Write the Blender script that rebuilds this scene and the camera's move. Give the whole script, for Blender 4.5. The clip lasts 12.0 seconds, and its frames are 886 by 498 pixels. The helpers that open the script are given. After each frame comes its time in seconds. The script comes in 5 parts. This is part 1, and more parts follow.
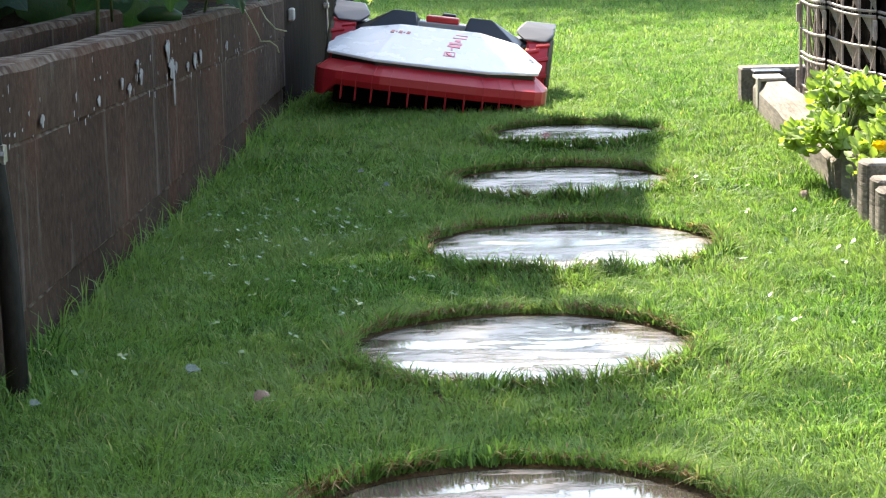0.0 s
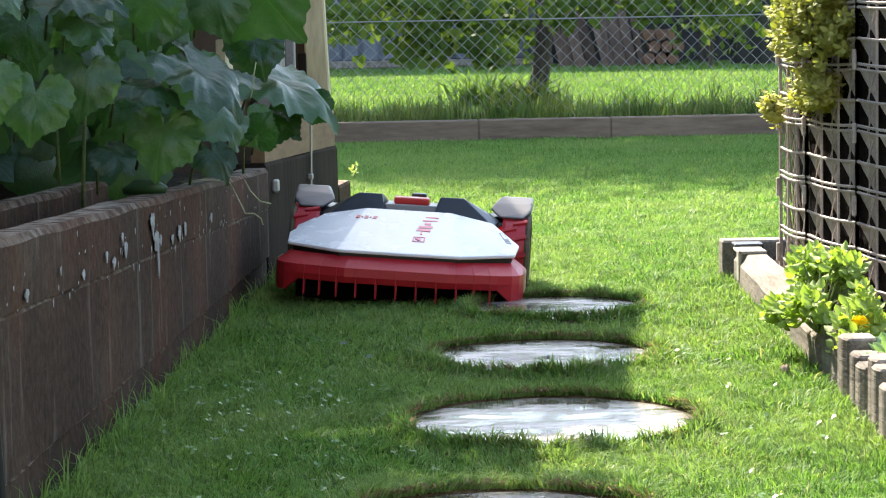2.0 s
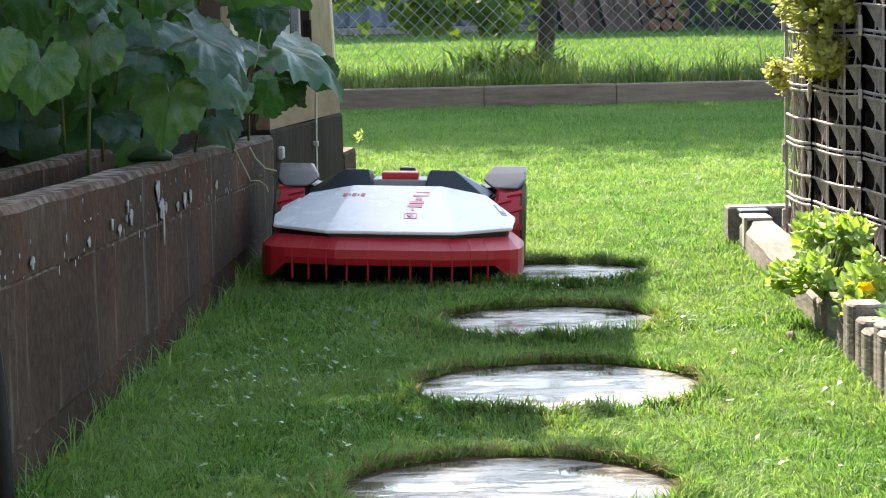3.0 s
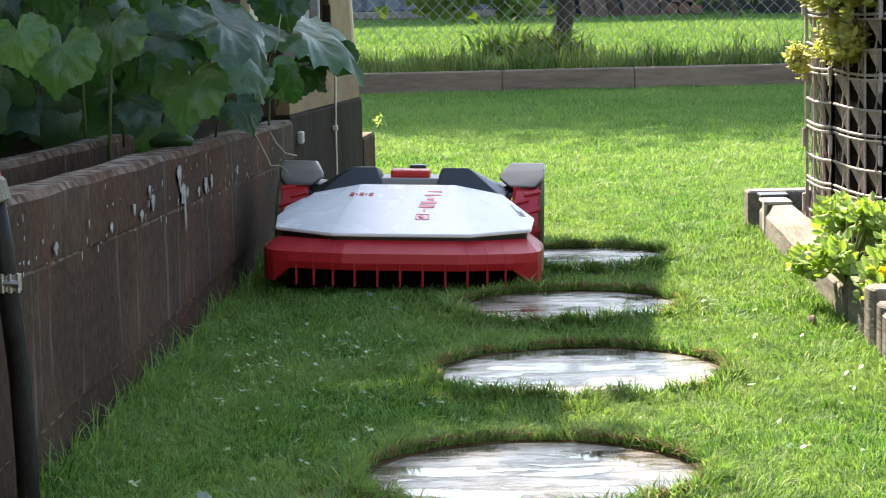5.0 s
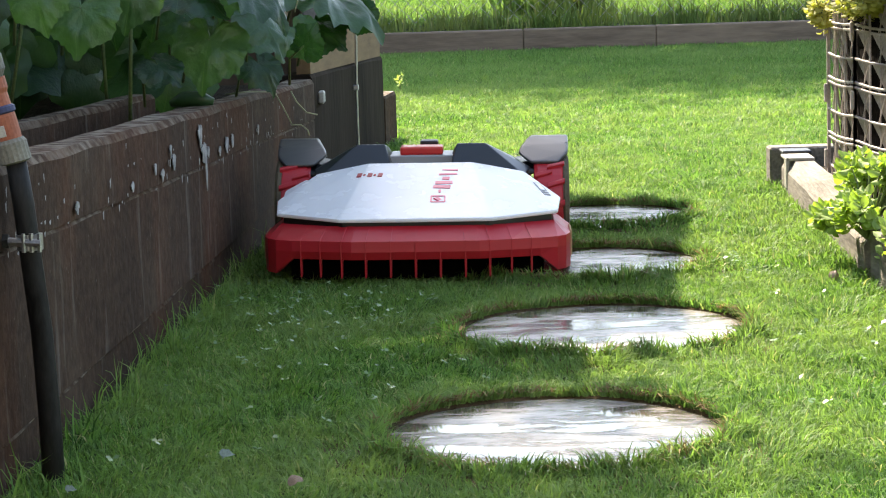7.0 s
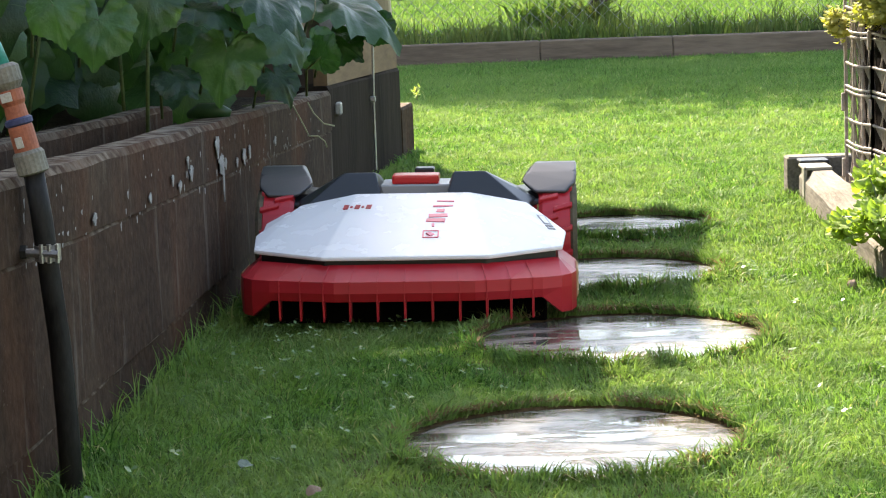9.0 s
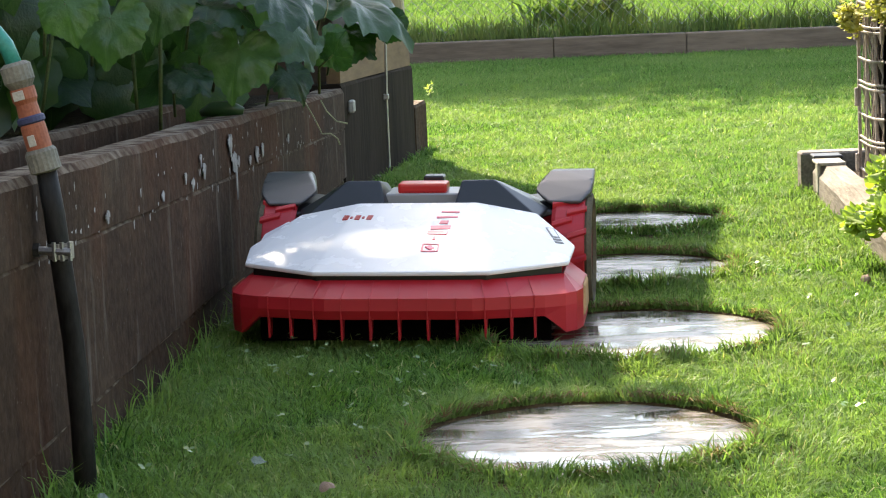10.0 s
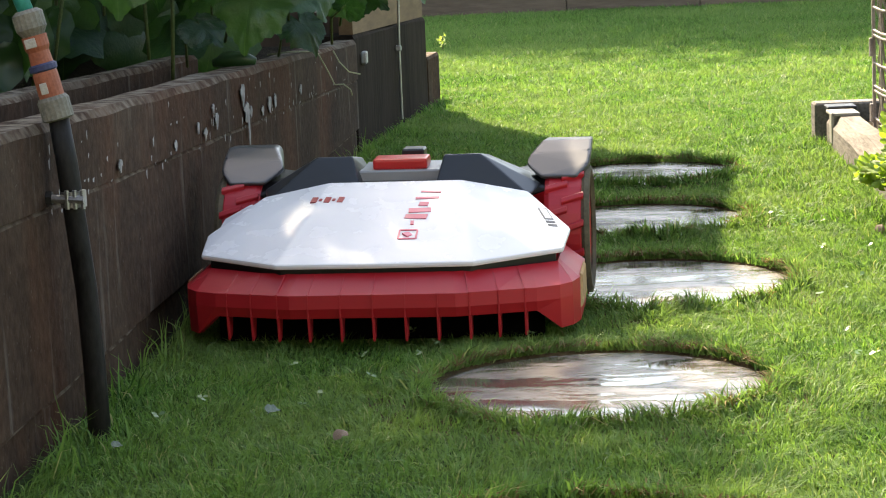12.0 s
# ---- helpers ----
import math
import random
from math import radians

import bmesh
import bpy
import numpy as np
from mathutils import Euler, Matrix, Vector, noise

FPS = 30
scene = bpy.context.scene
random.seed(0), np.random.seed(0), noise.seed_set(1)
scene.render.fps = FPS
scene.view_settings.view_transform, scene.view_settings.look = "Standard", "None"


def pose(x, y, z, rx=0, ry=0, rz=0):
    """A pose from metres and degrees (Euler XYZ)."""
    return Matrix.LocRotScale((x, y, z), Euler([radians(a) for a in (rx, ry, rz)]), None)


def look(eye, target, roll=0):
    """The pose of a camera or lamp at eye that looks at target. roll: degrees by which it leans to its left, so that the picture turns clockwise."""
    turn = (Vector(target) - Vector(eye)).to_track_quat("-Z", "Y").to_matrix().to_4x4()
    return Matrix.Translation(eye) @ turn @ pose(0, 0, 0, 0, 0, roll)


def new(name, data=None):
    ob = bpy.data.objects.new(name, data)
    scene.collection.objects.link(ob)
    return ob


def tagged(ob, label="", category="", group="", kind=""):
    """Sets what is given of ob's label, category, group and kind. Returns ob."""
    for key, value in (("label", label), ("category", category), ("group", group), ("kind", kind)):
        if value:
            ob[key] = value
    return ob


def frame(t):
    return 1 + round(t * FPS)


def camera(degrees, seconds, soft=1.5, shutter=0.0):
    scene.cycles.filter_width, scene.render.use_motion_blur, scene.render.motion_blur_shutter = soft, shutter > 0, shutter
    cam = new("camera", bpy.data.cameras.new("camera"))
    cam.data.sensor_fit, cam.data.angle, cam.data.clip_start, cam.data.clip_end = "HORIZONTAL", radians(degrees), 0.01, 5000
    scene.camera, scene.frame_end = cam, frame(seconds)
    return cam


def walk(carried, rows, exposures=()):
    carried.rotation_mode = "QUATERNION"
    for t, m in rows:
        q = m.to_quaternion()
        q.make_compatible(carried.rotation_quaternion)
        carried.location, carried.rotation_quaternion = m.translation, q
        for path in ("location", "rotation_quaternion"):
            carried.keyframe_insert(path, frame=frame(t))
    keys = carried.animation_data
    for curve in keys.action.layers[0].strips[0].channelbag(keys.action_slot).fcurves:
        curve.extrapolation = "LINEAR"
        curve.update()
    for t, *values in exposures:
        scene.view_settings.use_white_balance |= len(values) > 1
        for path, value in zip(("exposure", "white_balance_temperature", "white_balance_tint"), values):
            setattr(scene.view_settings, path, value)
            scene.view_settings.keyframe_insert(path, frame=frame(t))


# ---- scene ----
cam = camera(22.18, 12.0, soft=1.1, shutter=0.3)


def aim(x, y, z, rx, roll, yaw):
    return pose(x, y, z, rx, 0, yaw) @ pose(0, 0, 0, 0, 0, roll)


PATH = [
    (0.0, aim(0.0030, 0.0130, 0.5414, 80.004, -1.372, 0.054)),
    (0.5, aim(0.0015, 0.0158, 0.5595, 80.540, -1.400, 0.070)),
    (1.0, aim(0.0051, 0.0049, 0.5608, 83.627, -1.193, -0.085)),
    (1.5, aim(0.0060, -0.0001, 0.5589, 84.567, -1.143, -0.303)),
    (2.0, aim(0.0048, -0.0001, 0.5548, 84.189, -1.099, -0.460)),
    (2.5, aim(0.0032, 0.0014, 0.5548, 83.665, -1.142, -0.431)),
    (3.0, aim(0.0042, 0.0009, 0.5544, 83.357, -1.204, -0.312)),
    (5.0, aim(-0.0016, -0.0025, 0.5563, 82.956, -1.321, 0.132)),
    (5.5, aim(0.0000, 0.0000, 0.5500, 82.700, -1.600, 0.360)),
    (6.0, aim(-0.0012, 0.0008, 0.5525, 82.269, -1.632, 0.526)),
    (6.5, aim(0.0003, -0.0022, 0.5528, 81.963, -1.738, 0.660)),
    (8.5, aim(0.0004, -0.0024, 0.5501, 82.077, -1.733, 0.915)),
    (9.0, aim(0.0002, -0.0015, 0.5494, 82.295, -2.040, 1.178)),
    (9.5, aim(0.0019, -0.0019, 0.5498, 82.358, -2.239, 1.420)),
    (10.0, aim(0.0026, -0.0022, 0.5472, 82.265, -2.353, 1.558)),
    (10.5, aim(0.0019, -0.0007, 0.5432, 81.898, -2.480, 1.694)),
    (11.0, aim(0.0012, 0.0023, 0.5411, 81.552, -2.605, 1.757)),
    (11.5, aim(0.0030, 0.0034, 0.5412, 81.290, -2.597, 1.820)),
    (12.0, aim(0.0014, 0.0016, 0.5395, 81.135, -2.459, 1.927)),
]
EXPOSURE = 2.08
walk(cam, PATH, exposures=[(0.0, EXPOSURE + 0.12, 7200, 10), (3.0, EXPOSURE + 0.15, 7300, 10), (6.0, EXPOSURE + 0.05, 7500, 10), (8.5, EXPOSURE + 0.05, 7700, 10), (12.0, EXPOSURE - 0.10, 8200, 10)])

# ---- light: low sun from behind and left, open sky ----
SUN_ELEVATION, SUN_FROM = 44.0, Vector((-0.36, 0.93, 0))
world = bpy.data.worlds.new("world")
scene.world = world
world.use_nodes = True
wn = world.node_tree.nodes
sky = wn.new("ShaderNodeTexSky")
sky.sky_type, sky.sun_disc = "NISHITA", False
sky.sun_elevation = radians(SUN_ELEVATION)
sky.sun_rotation = math.atan2(SUN_FROM.x, SUN_FROM.y)
world.node_tree.links.new(sky.outputs[0], wn["Background"].inputs[0])
wn["Background"].inputs[1].default_value = 0.15
sun = new("sun", bpy.data.lights.new("sun", "SUN"))
sun.data.energy, sun.data.angle, sun.data.color = 4.2, radians(0.6), (1.0, 0.94, 0.84)
sun_dir = SUN_FROM.normalized() * math.cos(radians(SUN_ELEVATION)) + Vector((0, 0, math.sin(radians(SUN_ELEVATION))))
sun.matrix_basis = look(sun_dir * 20, (0, 0, 0))


# ---- materials ----
class Mat:
    """A small builder for node materials in object space."""

    def __init__(self, name, rough=0.6, metal=0.0, spec=0.5):
        self.m = bpy.data.materials.new(name)
        self.m.use_nodes = True
        self.t = self.m.node_tree
        self.b = self.t.nodes["Principled BSDF"]
        self.b.inputs["Roughness"].default_value = rough
        self.b.inputs["Metallic"].default_value = metal
        self.b.inputs["Specular IOR Level"].default_value = spec
        self.c = None

    def node(self, kind, **inputs):
        n = self.t.nodes.new("ShaderNode" + kind)
        for k, v in inputs.items():
            n.inputs[k].default_value = v
        return n

    def link(self, a, b):
        self.t.links.new(a, b)

    def coords(self, scale=(1, 1, 1)):
        if self.c is None:
            self.c = self.node("TexCoord")
        mp = self.node("Mapping")
        mp.inputs["Scale"].default_value = scale
        self.link(self.c.outputs["Object"], mp.inputs[0])
        return mp.outputs[0]

    def noise(self, scale, detail=4.0, stretch=(1, 1, 1), rough=0.55):
        n = self.node("TexNoise", Scale=scale, Detail=detail, Roughness=rough)
        self.link(self.coords(stretch), n.inputs["Vector"])
        return n.outputs["Fac"]

    def ramp(self, fac, stops):
        r = self.node("ValToRGB")
        e = r.color_ramp.elements
        while len(e) < len(stops):
            e.new(0.5)
        for el, (p, col) in zip(e, stops):
            el.position, el.color = p, (*col, 1) if len(col) == 3 else col
        self.link(fac, r.inputs[0])
        return r.outputs[0]

    def mix(self, fac, a, b, mode="MIX"):
        n = self.node("Mix")
        n.data_type, n.blend_type = "RGBA", mode
        for sock, v in ((n.inputs[0], fac), (n.inputs[6], a), (n.inputs[7], b)):
            if isinstance(v, (int, float)):
                sock.default_value = v
            elif isinstance(v, tuple):
                sock.default_value = (*v, 1)
            else:
                self.link(v, sock)
        return n.outputs[2]

    def color(self, v):
        self.link(v, self.b.inputs["Base Color"])
        return self

    def roughness(self, v):
        self.link(v, self.b.inputs["Roughness"])
        return self

    def bump(self, fac, strength=0.3, distance=0.002):
        n = self.node("Bump", Strength=strength, Distance=distance)
        self.link(fac, n.inputs["Height"])
        old = self.b.inputs["Normal"]
        if old.links:
            self.link(old.links[0].from_socket, n.inputs["Normal"])
        self.link(n.outputs[0], self.b.inputs["Normal"])
        return self

    def math(self, op, a, b=0.0):
        n = self.node("Math")
        n.operation = op
        for sock, v in zip(n.inputs, (a, b)):
            if isinstance(v, (int, float)):
                sock.default_value = v
            else:
                self.link(v, sock)
        return n.outputs[0]

    def translucent(self, col, amount):
        tr = self.node("BsdfTranslucent")
        if isinstance(col, tuple):
            tr.inputs[0].default_value = (*col, 1)
        else:
            self.link(col, tr.inputs[0])
        mx = self.node("MixShader")
        mx.inputs[0].default_value = amount
        out = self.t.nodes["Material Output"]
        self.link(self.b.outputs[0], mx.inputs[1])
        self.link(tr.outputs[0], mx.inputs[2])
        self.link(mx.outputs[0], out.inputs[0])
        return self


def mottled(name, dark, light, scale, rough=0.7, bump=0.3, distance=0.002, metal=0.0, stretch=(1, 1, 1), spec=0.4, fine=7.0):
    m = Mat(name, rough, metal, spec)
    a, b = m.noise(scale, 5, stretch), m.noise(scale * fine, 3, stretch)
    base = m.ramp(a, [(0.3, dark), (0.7, light)])
    m.color(m.mix(0.35, base, m.ramp(b, [(0.3, tuple(v * 0.65 for v in dark)), (0.72, tuple(min(1, v * 1.15) for v in light))])))
    m.bump(b, bump, distance)
    return m.m


def blade_mat(name, low, high, dry, trans, rough=0.5, patch=3.0, spec=0.14):
    m = Mat(name, rough, 0.0, spec)
    g = m.node("NewGeometry")
    col = m.ramp(g.outputs["Random Per Island"], [(0.0, low), (0.55, high), (0.93, high), (1.0, dry)])
    big = m.noise(patch, 3)
    col = m.mix(m.ramp(big, [(0.35, (0, 0, 0)), (0.7, (0.45, 0.45, 0.45))]), col, tuple(0.5 * (a + b) * 1.12 for a, b in zip(high, dry)))
    m.color(col)
    m.translucent(m.mix(1.0, col, (1.0, 1.0, 0.60), "MULTIPLY"), trans)
    return m.m


def leaf_mat(name, low, high, trans, rough=0.42, veins=True, lobes=3.5, vein=(0.22, 0.30, 0.10)):
    m = Mat(name, rough, 0.0, 0.6)
    info = m.node("ObjectInfo")
    col = m.ramp(info.outputs["Random"], [(0.0, low), (1.0, high)])
    col = m.mix(0.2, col, m.ramp(m.noise(5, 4), [(0.3, tuple(v * 0.6 for v in low)), (0.7, high)]))
    if veins:
        sep = m.node("SeparateXYZ")
        m.link(m.coords(), sep.inputs[0])
        ang = m.math("ARCTAN2", sep.outputs[0], sep.outputs[1])
        line = m.math("ABSOLUTE", m.math("SINE", m.math("MULTIPLY", ang, lobes)))
        mask = m.ramp(line, [(0.0, (1, 1, 1)), (0.045, (0, 0, 0))])
        side = m.noise(16, 3, (1, 0.7, 1))
        col = m.mix(m.mix(1.0, mask, (0.35, 0.35, 0.35), "MULTIPLY"), col, vein)
        m.bump(line, 0.25, 0.002).bump(side, 0.45, 0.004)
    m.color(col)
    m.translucent(m.mix(1.0, col, (1.3, 1.5, 0.5), "MULTIPLY"), trans)
    return m.m


M_GRASS = blade_mat("lawn_grass", (0.020, 0.075, 0.012), (0.160, 0.325, 0.076), (0.46, 0.46, 0.24), 0.5)
M_GRASS_FAR = blade_mat("lawn_grass_far", (0.030, 0.085, 0.016), (0.145, 0.285, 0.074), (0.38, 0.42, 0.20), 0.46, patch=1.2, rough=0.6, spec=0.13)
M_THATCH = blade_mat("dry_thatch", (0.10, 0.065, 0.030), (0.24, 0.17, 0.085), (0.34, 0.28, 0.16), 0.25, rough=0.8, spec=0.1)
M_GRASS_TALL = blade_mat("rough_grass", (0.05, 0.09, 0.02), (0.11, 0.18, 0.04), (0.34, 0.30, 0.14), 0.35)
M_SOIL = mottled("lawn_soil", (0.022, 0.030, 0.010), (0.055, 0.085, 0.022), 9, 0.95, 0.8, 0.01, spec=0.1)
M_EARTH = mottled("bed_soil", (0.012, 0.009, 0.006), (0.05, 0.036, 0.022), 14, 0.95, 0.9, 0.012, spec=0.1)
M_TURF = mottled("turf_edge", (0.05, 0.035, 0.018), (0.16, 0.11, 0.055), 40, 0.95, 0.9, 0.006, spec=0.1)
M_OLDWOOD = mottled("weathered_wood", (0.060, 0.049, 0.041), (0.29, 0.255, 0.22), 26, 0.85, 0.6, 0.003, stretch=(1, 0.12, 1))
M_SLEEPER = mottled("brown_sleeper_wood", (0.10, 0.068, 0.048), (0.22, 0.155, 0.11), 9, 0.85, 0.6, 0.004, stretch=(0.15, 1, 1))
M_PALEWOOD = mottled("pale_planed_wood", (0.34, 0.27, 0.16), (0.54, 0.45, 0.30), 14, 0.7, 0.35, 0.002, stretch=(1, 1, 0.15))
M_YELLOWWOOD = mottled("yellowed_plank_wood", (0.105, 0.056, 0.024), (0.20, 0.120, 0.056), 14, 0.75, 0.35, 0.002, stretch=(1, 0.15, 1))
M_GREYPAINT = mottled("grey_painted_wood", (0.15, 0.145, 0.14), (0.25, 0.24, 0.23), 20, 0.6, 0.2, 0.001)
M_DARKWALL = mottled("dark_stained_board", (0.010, 0.007, 0.005), (0.040, 0.029, 0.021), 7, 0.95, 0.5, 0.003, stretch=(1, 1, 0.2), spec=0.08)


def wall_mat():
    m = Mat("weathered_concrete", 0.92, 0.0, 0.12)
    big, grain = m.noise(3.2, 5), m.noise(70, 5)
    rust = m.noise(5, 4, (1, 1, 0.35))
    streak = m.noise(32, 4, (1, 1, 0.10))
    col = m.ramp(big, [(0.28, (0.015, 0.009, 0.006)), (0.55, (0.042, 0.024, 0.015)), (0.78, (0.085, 0.062, 0.044))])
    col = m.mix(m.ramp(rust, [(0.48, (0, 0, 0)), (0.72, (0.55, 0.55, 0.55))]), col, (0.115, 0.034, 0.011))
    col = m.mix(m.ramp(streak, [(0.60, (0, 0, 0)), (0.80, (0.42, 0.42, 0.42))]), col, (0.33, 0.31, 0.28))
    col = m.mix(0.28, col, m.ramp(grain, [(0.3, (0.011, 0.006, 0.004)), (0.7, (0.125, 0.078, 0.050))]))
    pit = m.noise(150, 4)
    col = m.mix(m.ramp(pit, [(0.66, (0, 0, 0)), (0.74, (0.35, 0.35, 0.35))]), col, (0.22, 0.20, 0.17))
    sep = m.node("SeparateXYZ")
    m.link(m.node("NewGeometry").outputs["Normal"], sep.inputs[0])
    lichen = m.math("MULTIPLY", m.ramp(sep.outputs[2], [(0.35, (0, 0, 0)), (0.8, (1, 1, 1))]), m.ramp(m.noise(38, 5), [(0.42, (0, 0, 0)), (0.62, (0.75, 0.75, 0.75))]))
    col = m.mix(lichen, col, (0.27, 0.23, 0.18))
    m.color(col)
    m.bump(m.noise(240, 3), 0.4, 0.001).bump(grain, 0.6, 0.003).bump(streak, 0.3, 0.003)
    return m.m


def stone_mat():
    m = Mat("wet_concrete_slab", 0.6, 0.0, 0.62)
    info = m.node("ObjectInfo")
    shift = m.node("VectorMath")
    comb = m.node("CombineXYZ")
    m.link(m.math("MULTIPLY", info.outputs["Random"], 9.0), comb.inputs[0])
    m.link(m.coords((0.62, 1.6, 1)), shift.inputs[0])
    m.link(comb.outputs[0], shift.inputs[1])

    def n(scale, detail):
        k = m.node("TexNoise", Scale=scale, Detail=detail, Roughness=0.68)
        m.link(shift.outputs[0], k.inputs["Vector"])
        return k.outputs["Fac"]

    wet = m.ramp(n(11, 6), [(0.45, (0, 0, 0)), (0.53, (1, 1, 1))])
    grain, fine = n(28, 5), n(150, 3)
    dry = m.ramp(grain, [(0.3, (0.16, 0.135, 0.112)), (0.7, (0.30, 0.26, 0.225))])
    damp = m.ramp(grain, [(0.3, (0.045, 0.034, 0.026)), (0.7, (0.115, 0.092, 0.070))])
    m.color(m.mix(0.16, m.mix(wet, dry, damp), m.ramp(fine, [(0.3, (0.08, 0.066, 0.052)), (0.7, (0.38, 0.34, 0.29))])))
    m.roughness(m.ramp(wet, [(0.0, (0.27, 0.27, 0.27)), (0.9, (0.09, 0.09, 0.09))]))
    k = m.math("MULTIPLY", m.math("SUBTRACT", 1.0, wet), grain)
    m.bump(k, 0.35, 0.004).bump(fine, 0.10, 0.0008)
    return m.m


def plastic(name, col, rough, spec=0.5, scuff=0.06):
    """Even moulded plastic with a faint tone drift, fine grain and a few duller, dusty patches."""
    m = Mat(name, rough, 0.0, spec)
    drift, grain = m.noise(7, 3), m.noise(900, 2)
    m.color(m.ramp(drift, [(0.3, tuple(v * (1 - scuff) for v in col)), (0.7, tuple(min(1, v * (1 + scuff)) for v in col))]))
    r = m.noise(26, 4)
    m.roughness(m.ramp(r, [(0.4, (rough,) * 3), (0.75, (min(1, rough + 0.05),) * 3)]))
    m.bump(grain, 0.08, 0.0002)
    return m.m


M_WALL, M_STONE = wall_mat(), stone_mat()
M_RED = plastic("red_plastic", (0.44, 0.015, 0.024), 0.42)
M_TAN = mottled("tan_pad", (0.36, 0.20, 0.09), (0.52, 0.32, 0.16), 30, 0.7, 0.2, 0.0006)
# Near-black so the chassis and plate read as deep shade under the mower.
M_SHADE_BLACK = mottled("shade_black_plastic", (0.002, 0.002, 0.002), (0.005, 0.005, 0.005), 40, 0.95, 0.1, 0.0004, spec=0.02)
M_REDGLOSS = plastic("bright_red_plastic", (0.56, 0.022, 0.024), 0.3)
M_WHITE = plastic("white_plastic", (0.76, 0.765, 0.77), 0.25, scuff=0.02)
M_BLACK = plastic("black_plastic", (0.013, 0.014, 0.016), 0.36)
M_DECK = plastic("dark_grey_plastic", (0.024, 0.027, 0.032), 0.34)
M_FENDER = plastic("grey_fender_plastic", (0.060, 0.062, 0.066), 0.30)
M_TYRE = mottled("muddy_rubber", (0.05, 0.045, 0.03), (0.14, 0.115, 0.07), 40, 0.85, 0.5, 0.001)
M_PINK = plastic("pink_print", (0.74, 0.14, 0.20), 0.3)
M_DKRED = plastic("dark_red_print", (0.36, 0.018, 0.024), 0.3)
M_TRAY = plastic("pale_grey_plastic", (0.26, 0.265, 0.27), 0.35)
M_STEEL = mottled("grey_steel", (0.30, 0.30, 0.30), (0.48, 0.48, 0.48), 60, 0.4, 0.2, 0.0005, metal=0.9)
M_PIPE = mottled("black_poly_pipe", (0.003, 0.003, 0.003), (0.034, 0.033, 0.031), 26, 0.5, 0.4, 0.001, stretch=(1, 1, 0.3), spec=0.12)
M_NUT = mottled("dirty_grey_plastic", (0.10, 0.096, 0.078), (0.24, 0.23, 0.185), 45, 0.7, 0.3, 0.001)
M_ORANGE = mottled("faded_orange_plastic", (0.23, 0.062, 0.032), (0.38, 0.125, 0.065), 40, 0.6, 0.2, 0.0008)
M_BLUE = mottled("dark_blue_rubber", (0.02, 0.025, 0.07), (0.05, 0.06, 0.13), 40, 0.6, 0.2, 0.0008)
M_HOSE = mottled("green_hose", (0.01, 0.19, 0.15), (0.03, 0.30, 0.24), 40, 0.4, 0.2, 0.0008)
M_CREAM = mottled("pale_label", (0.30, 0.285, 0.25), (0.48, 0.46, 0.40), 60, 0.6, 0.1, 0.0004)
M_DROP = mottled("dried_white_droppings", (0.12, 0.115, 0.11), (0.42, 0.41, 0.40), 60, 0.8, 0.5, 0.001)
M_TRELLIS = mottled("greyed_brown_plastic", (0.25, 0.21, 0.195), (0.50, 0.44, 0.41), 25, 0.65, 0.3, 0.001)
M_FABRIC = mottled("dark_planter_fabric", (0.010, 0.008, 0.007), (0.032, 0.025, 0.022), 18, 0.98, 0.5, 0.004, spec=0.03)
M_CUKE = leaf_mat("cucumber_leaf", (0.013, 0.050, 0.018), (0.090, 0.185, 0.074), 0.45, rough=0.30, lobes=2.5, vein=(0.16, 0.26, 0.10))
M_STEM = mottled("pale_green_stem", (0.06, 0.10, 0.03), (0.17, 0.22, 0.075), 30, 0.6, 0.3, 0.001)
M_SEDUM = leaf_mat("yellow_green_leaf", (0.28, 0.29, 0.07), (0.54, 0.49, 0.17), 0.4, rough=0.7, veins=False)
M_HERB = leaf_mat("light_green_leaf", (0.24, 0.36, 0.08), (0.54, 0.58, 0.22), 0.4, rough=0.65, veins=False)
M_VARIE = leaf_mat("pale_edged_leaf", (0.20, 0.36, 0.13), (0.40, 0.52, 0.28), 0.3, veins=False)
M_PETAL = mottled("yellow_petal", (0.75, 0.52, 0.02), (0.9, 0.70, 0.05), 60, 0.6, 0.2, 0.001)
M_VINE = leaf_mat("vine_leaf", (0.06, 0.13, 0.03), (0.17, 0.26, 0.05), 0.5, veins=False)
M_BARK = mottled("tree_bark", (0.035, 0.028, 0.022), (0.11, 0.09, 0.07), 18, 0.9, 0.9, 0.01, stretch=(1, 1, 0.2))
M_WIRE = mottled("galvanised_wire", (0.19, 0.19, 0.19), (0.32, 0.32, 0.31), 30, 0.5, 0.1, 0.001, metal=0.2)
M_SHED = mottled("blue_grey_sheet", (0.055, 0.065, 0.085), (0.12, 0.135, 0.165), 1.5, 0.6, 0.2, 0.004)
M_BOARDSHADE = mottled("dark_board_and_shade", (0.012, 0.012, 0.013), (0.035, 0.034, 0.034), 2, 0.8, 0.4, 0.005)
M_LUMBER = mottled("stacked_lumber", (0.055, 0.034, 0.025), (0.16, 0.105, 0.08), 3, 0.85, 0.5, 0.005, stretch=(1, 1, 0.2))
M_BRICK = mottled("orange_brown_logs", (0.09, 0.042, 0.026), (0.21, 0.115, 0.075), 6, 0.85, 0.5, 0.005)
M_DRYLEAF = mottled("dry_leaf", (0.15, 0.085, 0.055), (0.46, 0.34, 0.26), 60, 0.75, 0.4, 0.002)
M_PALELEAF = mottled("silvery_fallen_leaf", (0.06, 0.11, 0.07), (0.26, 0.32, 0.26), 60, 0.4, 0.4, 0.002)


